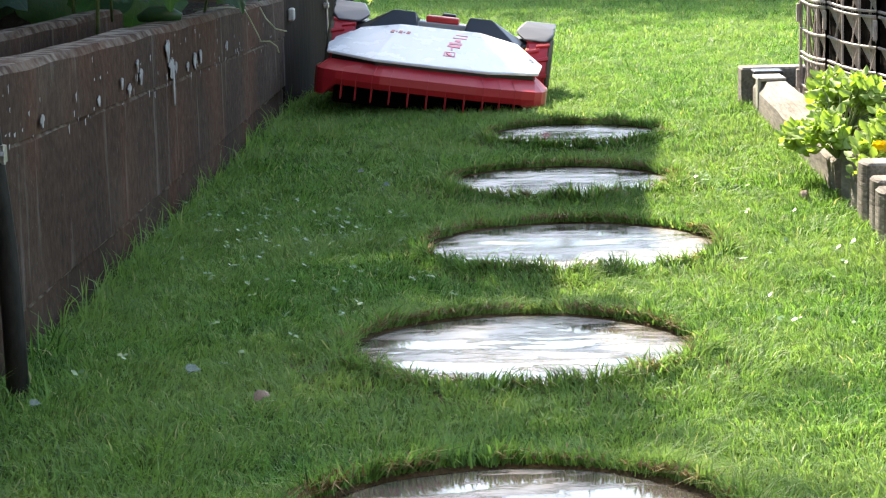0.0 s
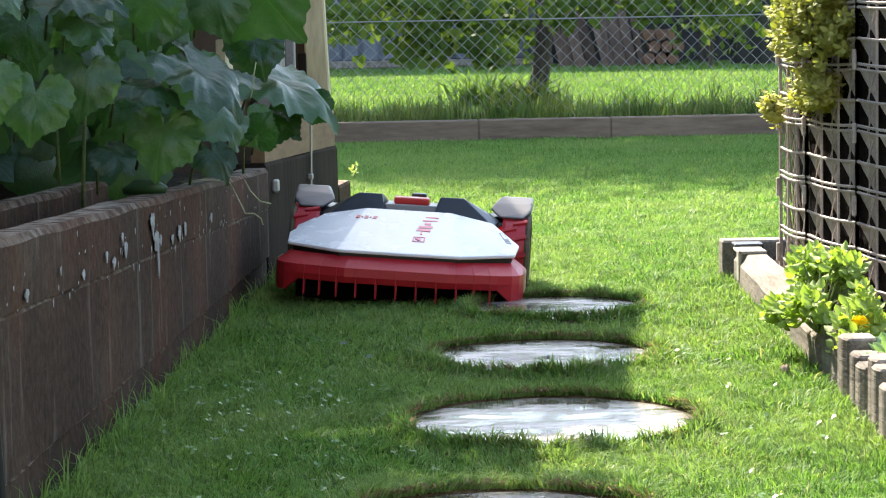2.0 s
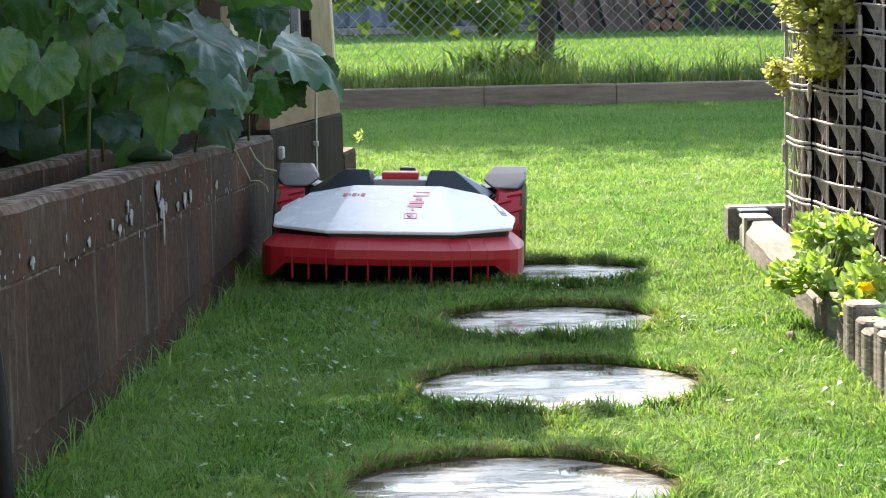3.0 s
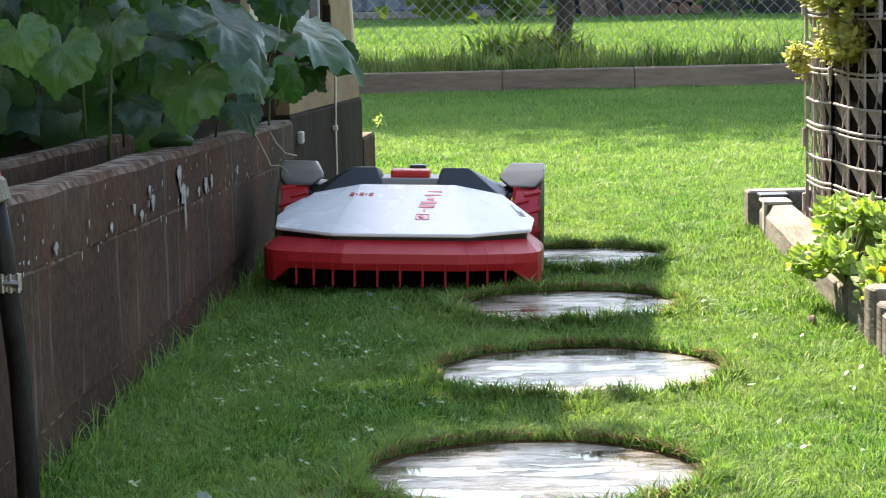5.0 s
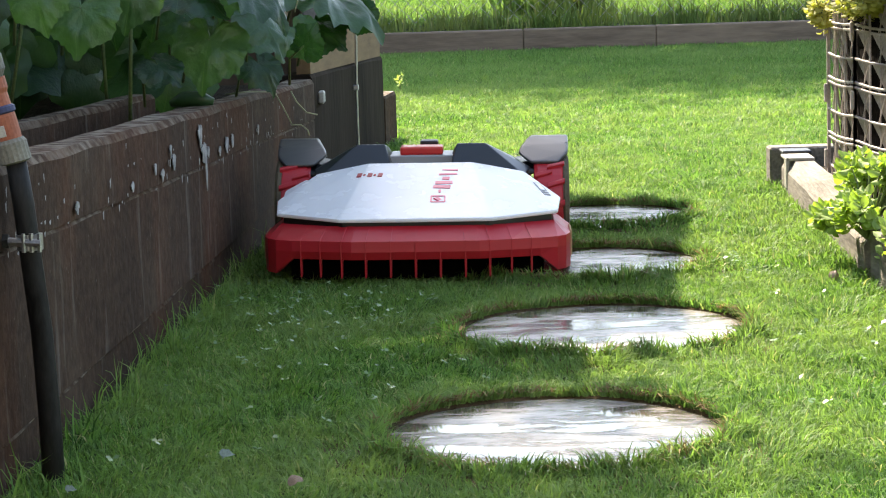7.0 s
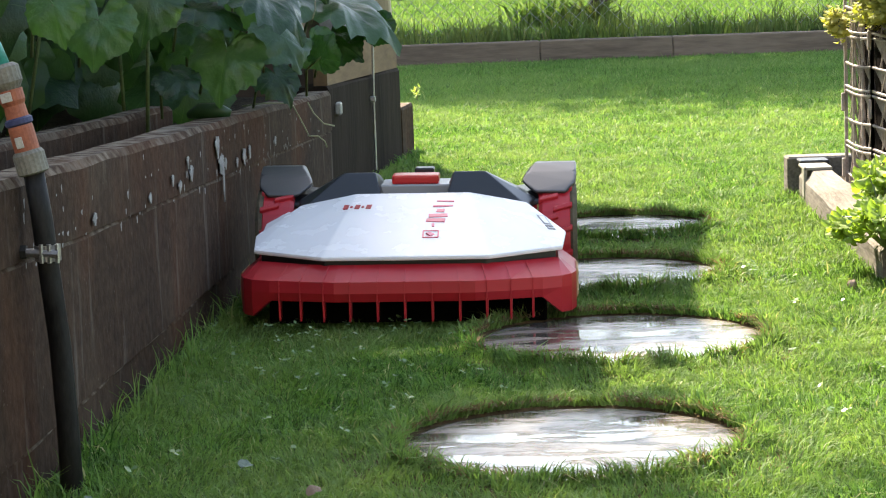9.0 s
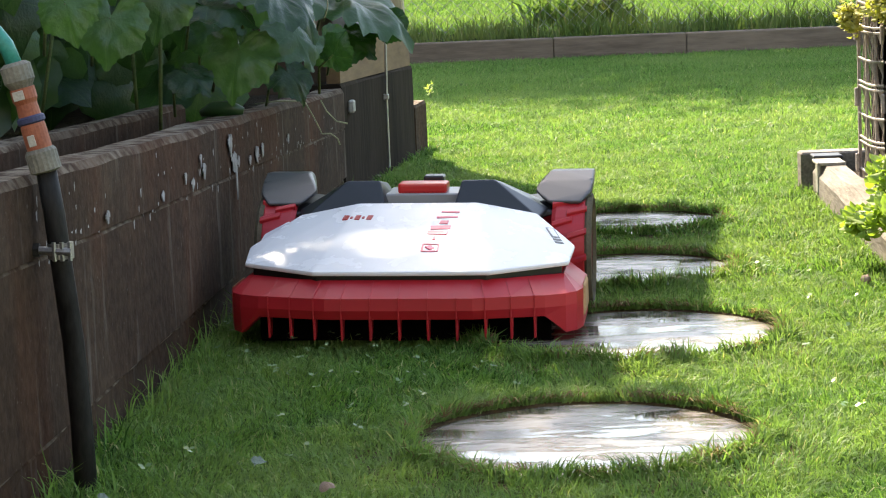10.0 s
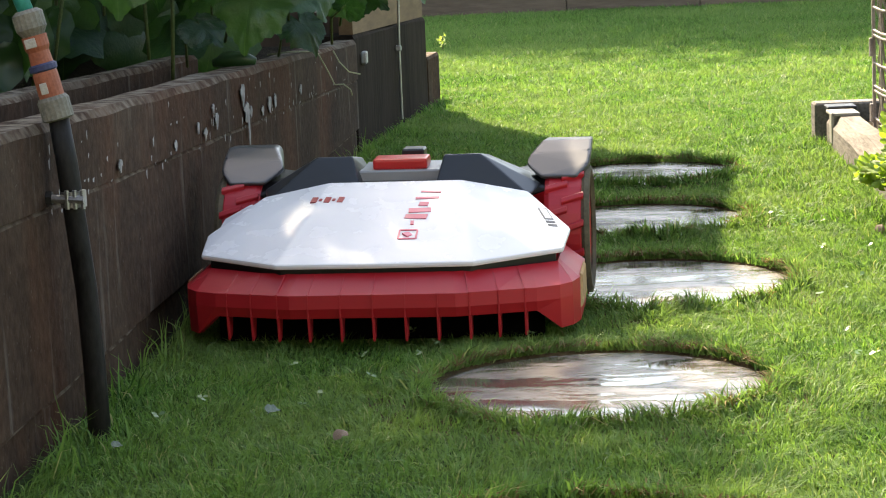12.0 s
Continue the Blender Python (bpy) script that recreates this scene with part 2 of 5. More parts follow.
# ---- mesh helpers ----
def part(name, bm, mat, parent=None, label="", smooth=False):
    me = bpy.data.meshes.new(name)
    bmesh.ops.recalc_face_normals(bm, faces=bm.faces[:])
    bm.to_mesh(me)
    bm.free()
    me.materials.append(mat)
    if smooth:
        me.polygons.foreach_set("use_smooth", [True] * len(me.polygons))
    ob = new(name, me)
    ob.parent = parent
    if label:
        ob["label"] = label
    return ob


def thing(name, label, category, at=None, kind="", group=""):
    ob = new(name)
    ob.empty_display_size = 0.05
    ob.matrix_basis = at or Matrix()
    return tagged(ob, label, category, group, kind)


def box(x0, x1, y0, y1, z0, z1, bevel=0.0, bm=None, turn=None, seg=1):
    bm = bm or bmesh.new()
    v = [bm.verts.new((x, y, z)) for x in (x0, x1) for y in (y0, y1) for z in (z0, z1)]
    f = [bm.faces.new([v[i] for i in q]) for q in ((0, 1, 3, 2), (4, 6, 7, 5), (0, 4, 5, 1), (2, 3, 7, 6), (0, 2, 6, 4), (1, 5, 7, 3))]
    if turn is not None:
        bmesh.ops.transform(bm, matrix=turn, verts=v)
    if bevel:
        edges = {e for q in f for e in q.edges}
        bmesh.ops.bevel(bm, geom=list(edges), offset=bevel, segments=seg, affect="EDGES", profile=0.6)
    return bm


def hull(points, bevel=0.0, seg=1):
    """The convex solid round some corner points."""
    bm = bmesh.new()
    for p in points:
        bm.verts.new(p)
    r = bmesh.ops.convex_hull(bm, input=bm.verts[:])
    loose = [g for g in r["geom_interior"] if isinstance(g, bmesh.types.BMVert)]
    bmesh.ops.delete(bm, geom=loose, context="VERTS")
    bmesh.ops.dissolve_limit(bm, angle_limit=radians(2), verts=bm.verts[:], edges=bm.edges[:])
    if bevel:
        bmesh.ops.bevel(bm, geom=bm.edges[:], offset=bevel, segments=seg, affect="EDGES", profile=0.6)
    return bm


def tube(points, r, n=8, bm=None, caps=True):
    """A round bar along points; r is one radius or one for each point."""
    bm = bm or bmesh.new()
    pts = [Vector(p) for p in points]
    rs = r if isinstance(r, (list, tuple)) else [r] * len(pts)
    rings, up = [], None
    for i, p in enumerate(pts):
        d = (pts[min(i + 1, len(pts) - 1)] - pts[max(i - 1, 0)]).normalized()
        if up is None:
            up = d.orthogonal()
        up = (up - d * up.dot(d)).normalized()
        side = d.cross(up)
        rings.append([bm.verts.new(p + (up * math.cos(a) + side * math.sin(a)) * rs[i]) for a in (2 * math.pi * k / n for k in range(n))])
    for a, b in zip(rings, rings[1:]):
        for k in range(n):
            bm.faces.new((a[k], a[(k + 1) % n], b[(k + 1) % n], b[k]))
    if caps:
        bm.faces.new(rings[0][::-1])
        bm.faces.new(rings[-1])
    return bm


def np_mesh(name, verts, faces, mat, parent=None):
    """One mesh out of arrays of corners and triangles or quads."""
    me = bpy.data.meshes.new(name)
    k = faces.shape[1]
    me.vertices.add(len(verts))
    me.vertices.foreach_set("co", np.ascontiguousarray(verts, dtype=np.float32).ravel())
    me.loops.add(faces.size)
    me.loops.foreach_set("vertex_index", np.ascontiguousarray(faces, dtype=np.int32).ravel())
    me.polygons.add(len(faces))
    me.polygons.foreach_set("loop_start", np.arange(0, faces.size, k, dtype=np.int32))
    me.polygons.foreach_set("loop_total", np.full(len(faces), k, dtype=np.int32))
    me.update(calc_edges=True)
    me.materials.append(mat)
    ob = new(name, me)
    ob.parent = parent
    return ob


def blades(rng, xy, z, height, width, lean, three=True):
    """Bent, tapered grass blades at the places xy."""
    n = len(xy)
    a, b = rng.uniform(0, 2 * math.pi, n), rng.uniform(0, 2 * math.pi, n)
    h, w = height * rng.uniform(0.5, 1.3, n), width * rng.uniform(0.6, 1.25, n)
    # tufts: patches of taller blades that lean one way
    px, py = xy[:, 0], xy[:, 1]
    tuft = np.sin(px * 61 + 2.1 * np.sin(py * 37)) * np.sin(py * 53 + 1.7 * np.sin(px * 43)) + 0.6 * np.sin(px * 17 + 3 * np.sin(py * 11)) * np.sin(py * 14 + px * 5)
    h = h * (1.0 + 0.30 * tuft)
    b = np.where(rng.uniform(0, 1, n) < 0.55, 2.6 * np.sin(px * 29 + 1.9 * np.sin(py * 23)) + 2.2 * np.sin(py * 31) + 0.5 * rng.normal(0, 1, n), b)
    side = np.stack([np.cos(a), np.sin(a), np.zeros(n)], 1) * (w / 2)[:, None]
    tilt = lean * rng.uniform(0.1, 1.3, n)
    bend = np.stack([np.cos(b), np.sin(b), np.zeros(n)], 1)
    root = np.concatenate([xy, np.broadcast_to(z, (n,))[:, None] if np.ndim(z) == 0 else np.asarray(z)[:, None]], 1)
    mid = root + bend * (h * tilt * 0.33)[:, None]
    mid[:, 2] += h * 0.55
    tip = root + bend * (h * tilt)[:, None]
    tip[:, 2] += h * np.clip(1.0 - 0.25 * tilt, 0.35, 1)
    if three:
        v = np.stack([root - side, root + side, mid + side * 0.8, mid - side * 0.8, tip], 1).reshape(-1, 3)
        i = np.arange(n)[:, None] * 5
        f = np.concatenate([i + np.array([[0, 1, 2]]), i + np.array([[0, 2, 3]]), i + np.array([[3, 2, 4]])], 0)
    else:
        v = np.stack([root - side, root + side, tip], 1).reshape(-1, 3)
        i = np.arange(n)[:, None] * 3
        f = i + np.array([[0, 1, 2]])
    return v, f


# ---- the ground ----
STONES = [(0.053, 1.750, 0.185), (0.083, 2.405, 0.186), (0.174, 3.035, 0.199), (0.193, 3.635, 0.183), (0.255, 4.245, 0.165)]


def wall_x(y):
    """The face of the raised bed's wall, which draws nearer to the path farther off."""
    return -0.475 + (y - 2.2) * 0.055 if y < 4.85 else -0.335 + (y - 4.85) * 0.126


def build_ground():
    bm = bmesh.new()
    xs = [-400, -60, -12, -4, -1.5, -0.5, 0.6, 1.5, 4, 12, 60, 400]
    ys = [(-400, 0), (-60, 0), (-8, 0), (0, 0), (2, 0), (4, 0), (6, 0), (8, 0), (10.30, 0), (10.34, 0.085), (10.9, 0.10), (13, 0.09), (18, 0.09), (26, 0.09), (60, 0.1), (400, 0.1)]
    grid = [[bm.verts.new((x, y, z)) for x in xs] for y, z in ys]
    for a, b in zip(grid, grid[1:]):
        for i in range(len(xs) - 1):
            bm.faces.new((a[i], a[i + 1], b[i + 1], b[i]))
    tagged(part("ground", bm, M_SOIL), "dark soil under a green mown lawn", "ground", kind="structure")


build_ground()


def build_stones():
    for x, y, r in STONES:
        bm = bmesh.new()
        n, rings = 48, [1.0, 0.985, 0.93, 0.6, 0.3]
        loops = []
        bottom = [bm.verts.new((r * math.cos(a), r * math.sin(a), -0.03)) for a in (2 * math.pi * k / n for k in range(n))]
        for q in rings:
            loop = []
            for k in range(n):
                a = 2 * math.pi * k / n
                wob = 1 + 0.018 * noise.noise((math.cos(a) * 2.5 + x * 9, math.sin(a) * 2.5 + y * 7, 0))
                px, py = r * q * wob * math.cos(a), r * q * wob * math.sin(a)
                lift = 0.0 if q == 1.0 else (0.004 if q > 0.95 else 0.006 + 0.0012 * noise.noise((px * 14, py * 14, x + y)))
                loop.append(bm.verts.new((px, py, lift)))
            loops.append(loop)
        for a, b in zip([bottom] + loops, loops):
            for k in range(n):
                bm.faces.new((a[k], a[(k + 1) % n], b[(k + 1) % n], b[k]))
        bm.faces.new(loops[-1])
        bm.faces.new(bottom[::-1])
        s = part("stepping_stone", bm, M_STONE, smooth=True)
        s.matrix_basis = pose(x, y, 0.002)
        tagged(s, "round wet concrete stepping stone sunk in the lawn", "stepping stone", "stepping stones along the path")
        # worn ring of turf and soil round the slab
        bm = bmesh.new()
        n = 60
        loops = [[], [], []]
        for k in range(n):
            a = 2 * math.pi * k / n
            for j, (q, z) in enumerate(((1.006, 0.0005), (1.04 + 0.05 * noise.noise((math.cos(a) * 4, math.sin(a) * 4, x * 5 + y)), 0.008), (1.36, 0.001))):
                loops[j].append(bm.verts.new((x + r * q * math.cos(a), y + r * q * math.sin(a), z)))
        for a, b in zip(loops, loops[1:]):
            for k in range(n):
                bm.faces.new((a[k], a[(k + 1) % n], b[(k + 1) % n], b[k]))
        tagged(part("turf_edge", bm, M_TURF, smooth=True), "brown worn turf edge round a stepping stone", "turf edge", kind="stuff")


build_stones()


def rail_x(y):
    return 0.597 + (y - 3.1) * 0.027


def lawn_spots(rng, x0, x1, y0, y1, density, clear=True):
    n = int((x1 - x0) * (y1 - y0) * density)
    p = np.stack([rng.uniform(x0, x1, n), rng.uniform(y0, y1, n)], 1)
    keep = np.ones(n, bool)
    if clear:
        for x, y, r in STONES:
            d = np.hypot(p[:, 0] - x, p[:, 1] - y)
            a = np.arctan2(p[:, 1] - y, p[:, 0] - x)
            keep &= d > r * (1.005 + 0.018 * np.sin(9 * a + x * 40) + 0.014 * np.sin(23 * a + y * 9) + 0.012 * np.sin(41 * a) + rng.uniform(-0.02, 0.05, n))
        wx = np.where(p[:, 1] < 4.85, -0.475 + (p[:, 1] - 2.2) * 0.055, -0.335 + (p[:, 1] - 4.85) * 0.126)
        keep &= (p[:, 0] > wx + 0.012) | (p[:, 1] > 6.05)
        keep &= (p[:, 0] < 0.597 + (p[:, 1] - 3.1) * 0.027 + 0.003) | (p[:, 1] > 4.80)
    return p[keep]


def root_z(p):
    """The turf stands a little proud round each slab."""
    z = np.zeros(len(p))
    for x, y, r in STONES:
        q = np.hypot(p[:, 0] - x, p[:, 1] - y) / r
        z = np.maximum(z, 0.008 * np.clip(1 - (q - 1.03) / 0.32, 0, 1))
    return z


def build_grass():
    rng = np.random.default_rng(7)
    for name, area, density, h, w, lean, mat in (
        ("lawn_grass", (-0.5, 0.68, 1.62, 3.5), 95000, 0.0155, 0.0018, 1.4, M_GRASS),
        ("lawn_grass", (-0.5, 1.3, 3.5, 6.0), 46000, 0.016, 0.0025, 1.5, M_GRASS),
        ("lawn_grass", (-0.9, 1.8, 6.0, 7.6), 24000, 0.018, 0.0036, 1.4, M_GRASS),
        ("lawn_grass", (-1.2, 2.2, 7.6, 10.28), 16000, 0.018, 0.0044, 1.3, M_GRASS_FAR),
    ):
        p = lawn_spots(rng, *area, density)
        v, f = blades(rng, p, root_z(p), h, w, lean, mat is M_GRASS)
        tagged(np_mesh(name, v, f, mat), "short mown green lawn grass", "grass", kind="stuff")
    # ragged longer blades along the walls and round the slabs
    spots = []
    for x, y, r in STONES:
        a = rng.uniform(0, 2 * math.pi, 3000)
        q = r * (1.0 + 0.03 * np.sin(7 * a + x * 30) + rng.uniform(0.0, 0.11, 3000))
        spots.append(np.stack([x + q * np.cos(a), y + q * np.sin(a)], 1))
    y = rng.uniform(1.7, 6, 2600)
    spots.append(np.stack([np.array([wall_x(k) for k in y]) + 0.012 + rng.exponential(0.018, 2600), y], 1))
    y = rng.uniform(2.6, 4.7, 1800)
    spots.append(np.stack([np.array([rail_x(k) for k in y]) - 0.004 - rng.exponential(0.02, 1800), y], 1))
    p = np.concatenate(spots)
    keep = np.ones(len(p), bool)
    for x, y, r in STONES:
        keep &= np.hypot(p[:, 0] - x, p[:, 1] - y) > r * 1.01
    v, f = blades(rng, p[keep], root_z(p[keep]), 0.024, 0.0024, 1.1)
    tagged(np_mesh("edge_grass", v, f, M_GRASS), "longer untrimmed grass along the edges", "grass", kind="stuff")
    # tall uncut stalks at the foot of the wall
    y = rng.uniform(1.7, 4.8, 420)
    p = np.stack([np.array([wall_x(k) for k in y]) + 0.006 + rng.exponential(0.016, 420), y], 1)
    v, f = blades(rng, p, 0.0, 0.050, 0.0022, 0.8)
    tagged(np_mesh("tall_stalks", v, f, M_GRASS), "tall uncut grass stalks at the wall's foot", "grass", kind="stuff")
    # brown thatch cut along the rim of each slab
    spots = []
    for x, y, r in STONES:
        a = rng.uniform(0, 2 * math.pi, 1500)
        dense = 0.5 + 0.5 * np.sin(3 * a + x * 50) * np.sin(7 * a + y * 3)
        q = r * (1.0 + 0.012 * np.sin(11 * a + y * 8) + rng.exponential(0.028, 1500))
        k = rng.uniform(0, 1, 1500) < dense
        spots.append(np.stack([x + q * np.cos(a), y + q * np.sin(a)], 1)[k])
    p = np.concatenate(spots)
    v, f = blades(rng, p, 0.006 + root_z(p), 0.013, 0.0022, 2.2)
    tagged(np_mesh("thatch", v, f, M_THATCH), "brown dry thatch round the stepping stones", "thatch", kind="stuff")
    # neighbour's lawn, and the rough strip under the fence
    p = lawn_spots(rng, -2.0, 4.2, 10.9, 21.5, 3000, False)
    v, f = blades(rng, p, 0.09, 0.034, 0.013, 0.9, False)
    tagged(np_mesh("neighbour_grass", v, f, M_GRASS_FAR), "sunlit grass of the next garden", "grass", kind="stuff")
    c = np.stack([rng.uniform(-1.4, 2.6, 300), rng.uniform(10.42, 10.9, 300)], 1)
    p = np.repeat(c, 22, 0) + rng.normal(0, 0.035, (300 * 22, 2))
    p = p[p[:, 1] > 10.40]
    tall = np.repeat(rng.uniform(0.1, 1.0, 300) ** 3, 22)[: len(p)]
    v, f = blades(rng, p, 0.085, 0.03 + 0.13 * tall, 0.007, 0.6)
    tagged(np_mesh("rough_grass", v, f, M_GRASS_TALL), "tall rough grass under the wire fence", "grass", kind="stuff")


build_grass()


# ---- walls of the raised bed and the shed's base ----
def slab_along(y0, y1, face, thick, z0, z1, n=12, bevel=0.006, rough=0.004):
    """A wall between two distances; face(y) gives its front, z0 and z1 may be functions of y."""
    bm = bmesh.new()
    rows = []
    for i in range(n + 1):
        y = y0 + (y1 - y0) * i / n
        a = z0(y) if callable(z0) else z0
        b = z1(y) if callable(z1) else z1
        x = face(y)
        j = lambda k: rough * noise.noise((y * 6, k * 3.7, face(0) * 11))
        rows.append([bm.verts.new(p) for p in ((x + j(1) * 0.5, y, a), (x + j(2) * 0.5, y, b - bevel * 1.5 + j(3)), (x - bevel, y, b + j(4)), (x - thick + bevel, y, b + j(5)), (x - thick, y, b - bevel), (x - thick, y, a))])
    for a, b in zip(rows, rows[1:]):
        for k in range(6):
            bm.faces.new((a[k], a[(k + 1) % 6], b[(k + 1) % 6], b[k]))
    bm.faces.new(rows[0][::-1])
    bm.faces.new(rows[-1])
    return bm


def wall_top(y):
    return 0.335 - (y - 2.13) * 0.0335


def build_walls():
    wall = thing("wall_west", "low brown weathered concrete wall of a raised bed", "wall", kind="structure")
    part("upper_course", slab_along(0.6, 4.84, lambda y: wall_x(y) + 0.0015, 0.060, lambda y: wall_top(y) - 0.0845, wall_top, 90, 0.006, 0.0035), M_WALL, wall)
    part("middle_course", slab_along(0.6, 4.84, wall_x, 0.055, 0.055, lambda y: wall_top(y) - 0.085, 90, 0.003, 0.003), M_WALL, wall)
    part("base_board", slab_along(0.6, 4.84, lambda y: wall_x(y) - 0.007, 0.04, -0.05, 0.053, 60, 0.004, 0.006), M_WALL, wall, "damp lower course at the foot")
    cross = thing("wall_cross", "low concrete cross wall inside the raised bed", "wall", kind="structure")
    part("beam", slab_along(0.6, 3.9, lambda y: -0.60 + (y - 3.3) * 0.10, 0.045, 0.0, lambda y: 0.30 - (y - 3.3) * 0.02, 20), M_WALL, cross)
    base = thing("wall_shed_base", "black-stained timber base wall of a shed", "wall", kind="structure")
    part("base_wall", slab_along(4.86, 5.80, wall_x, 0.08, -0.03, lambda y: 0.252 - (y - 4.85) * 0.017, 12, 0.004, 0.003), M_DARKWALL, base)
    low = thing("wall_low_end", "short lower concrete kerb wall", "wall", kind="structure")
    part("kerb", slab_along(5.82, 6.0, wall_x, 0.08, -0.03, 0.132, 4, 0.004), M_WALL, low)
    bm = bmesh.new()
    rows = [[bm.verts.new((x, y, 0.235 + 0.02 * noise.noise((x * 9, y * 9, 0)))) for x in (-2.4, -1.6, -1.1, -0.8, -0.62, wall_x(y) - 0.045)] for y in [0.6 + 0.21 * i for i in range(21)]]
    for a, b in zip(rows, rows[1:]):
        for i in range(5):
            bm.faces.new((a[i], a[i + 1], b[i + 1], b[i]))
    tagged(part("bed_soil", bm, M_EARTH, smooth=True), "dark soil of the raised bed", "soil", kind="structure")
    # Unseen wall behind the camera, added to cut the sky light from there.
    south = box(-7.0, 7.0, -1.75, -1.55, -0.05, 3.1, 0.01)
    tagged(part("sky_block_wall", south, M_GREYPAINT), "plain grey painted wall out of view, added to block the sky", "wall", kind="structure")
    part_back = slab_along(0.6, 5.8, lambda y: -2.4, 0.06, -0.03, 0.3, 6)
    tagged(part("wall_bed_back", part_back, M_WALL), "low concrete back wall of the raised bed", "wall", kind="structure")
    # dried white bird droppings that have run down the wall
    rng = random.Random(3)
    marks = [(3.397, 0.262, 0.010, 0.014), (3.424, 0.228, 0.012, 0.006), (3.437, 0.216, 0.005, 0.048), (3.46, 0.226, 0.006, 0.004), (3.174, 0.243, 0.007, 0.010), (3.152, 0.262, 0.004, 0.016), (3.64, 0.222, 0.009, 0.006), (3.70, 0.224, 0.006, 0.012), (3.57, 0.218, 0.005, 0.006), (3.086, 0.232, 0.006, 0.004), (2.882, 0.239, 0.005, 0.004), (2.565, 0.251, 0.005, 0.006), (3.99, 0.214, 0.006, 0.004), (3.037, 0.248, 0.004, 0.010)]
    for y, z, w, run in marks:
        bm = bmesh.new()
        n = 22
        ring = []
        for k in range(n):
            a = 2 * math.pi * k / n
            r = w * (0.55 + 0.6 * rng.random())
            dy, dz = r * math.cos(a) * 2.0, r * math.sin(a) * 1.2
            if dz < 0 and abs(dy) < w * 0.8:
                dz -= run * (0.6 + 0.4 * rng.random())
            ring.append(bm.verts.new((wall_x(y + dy) + 0.0040, y + dy, z + dz)))
        bm.faces.new(ring)
        bmesh.ops.triangulate(bm, faces=bm.faces[:])
        ex = bmesh.ops.extrude_face_region(bm, geom=bm.faces[:])
        bmesh.ops.translate(bm, vec=(0.0012, 0, 0), verts=[g for g in ex["geom"] if isinstance(g, bmesh.types.BMVert)])
        tagged(part("bird_dropping", bm, M_DROP), "dried white bird dropping running down the wall", "dropping", "bird droppings on the wall")
    # small drips scattered over the upper band
    vs, fs = [], []
    r = np.random.default_rng(5)
    for i in range(100):
        y = r.uniform(2.25, 4.6)
        z = wall_top(y) - (r.normal(0.080, 0.006) if i % 2 else r.uniform(0.010, 0.075))
        w, h = r.uniform(0.0015, 0.006), r.uniform(0.002, 0.011)
        x = wall_x(y) + 0.0050
        i = len(vs)
        vs += [(x, y - w, z), (x, y + w, z + h * 0.2), (x, y + w * 0.5, z - h), (x, y - w * 0.6, z - h * 0.7)]
        fs.append((i, i + 1, i + 2, i + 3))
    tagged(np_mesh("lime_drips", np.array(vs), np.array(fs), M_DROP), "small pale lime drips on the wall", "drips", kind="stuff")


build_walls()


# ---- the robot mower; its space: x to its left hand, y to its back, origin on the ground under its front ----
MOWER = [
    (0.0, pose(-0.034, 4.669, -0.002, -1.5, 7.5, -3.80)),
    (0.5, pose(-0.036, 4.592, -0.001, -1.2, 6.9, -4.30)),
    (1.0, pose(-0.050, 4.516, 0.000, -0.95, 6.2, -4.45)),
    (1.5, pose(-0.056, 4.412, 0.000, -0.90, 5.6, -4.45)),
    (2.0, pose(-0.057, 4.318, 0.000, -0.36, 4.3, -4.40)),
    (2.5, pose(-0.064, 4.212, 0.000, 0.05, 2.7, -3.98)),
    (3.0, pose(-0.075, 4.116, 0.000, -0.06, 1.8, -3.22)),
    (5.0, pose(-0.087, 3.836, 0.000, -0.28, 1.7, -2.60)),
    (5.5, pose(-0.085, 3.748, 0.000, -0.45, 1.9, -2.25)),
    (6.0, pose(-0.083, 3.668, 0.000, -0.34, 1.9, -2.00)),
    (6.5, pose(-0.084, 3.574, 0.000, -0.16, 1.2, -1.45)),
    (8.5, pose(-0.114, 3.220, 0.003, 0.03, 0.4, -1.20)),
    (9.0, pose(-0.122, 3.148, 0.004, 0.17, 0.8, -2.00)),
    (9.5, pose(-0.130, 3.065, 0.004, 0.21, 1.5, -3.57)),
    (10.0, pose(-0.143, 2.978, 0.003, 0.52, 1.1, -5.20)),
    (10.5, pose(-0.165, 2.875, 0.003, 0.95, 0.4, -6.55)),
    (11.0, pose(-0.168, 2.792, 0.002, 1.00, 0.4, -6.40)),
    (11.5, pose(-0.168, 2.719, 0.001, 1.20, 0.3, -5.90)),
    (12.0, pose(-0.175, 2.645, 0.001, 1.60, 0.2, -5.10)),
]
WHEEL_R, WHEEL_Y = 0.088, 0.345


def front_y(x):
    """How far back the bumper's front face lies at x."""
    a = abs(x)
    return 0.0 if a < 0.10 else (a - 0.10) * 0.27 if a < 0.215 else 0.031 + (a - 0.215) * 1.3


def shell_z(y):
    """The height of the shell's broad top facet."""
    return 0.1072 + (y - 0.029) * 0.3050


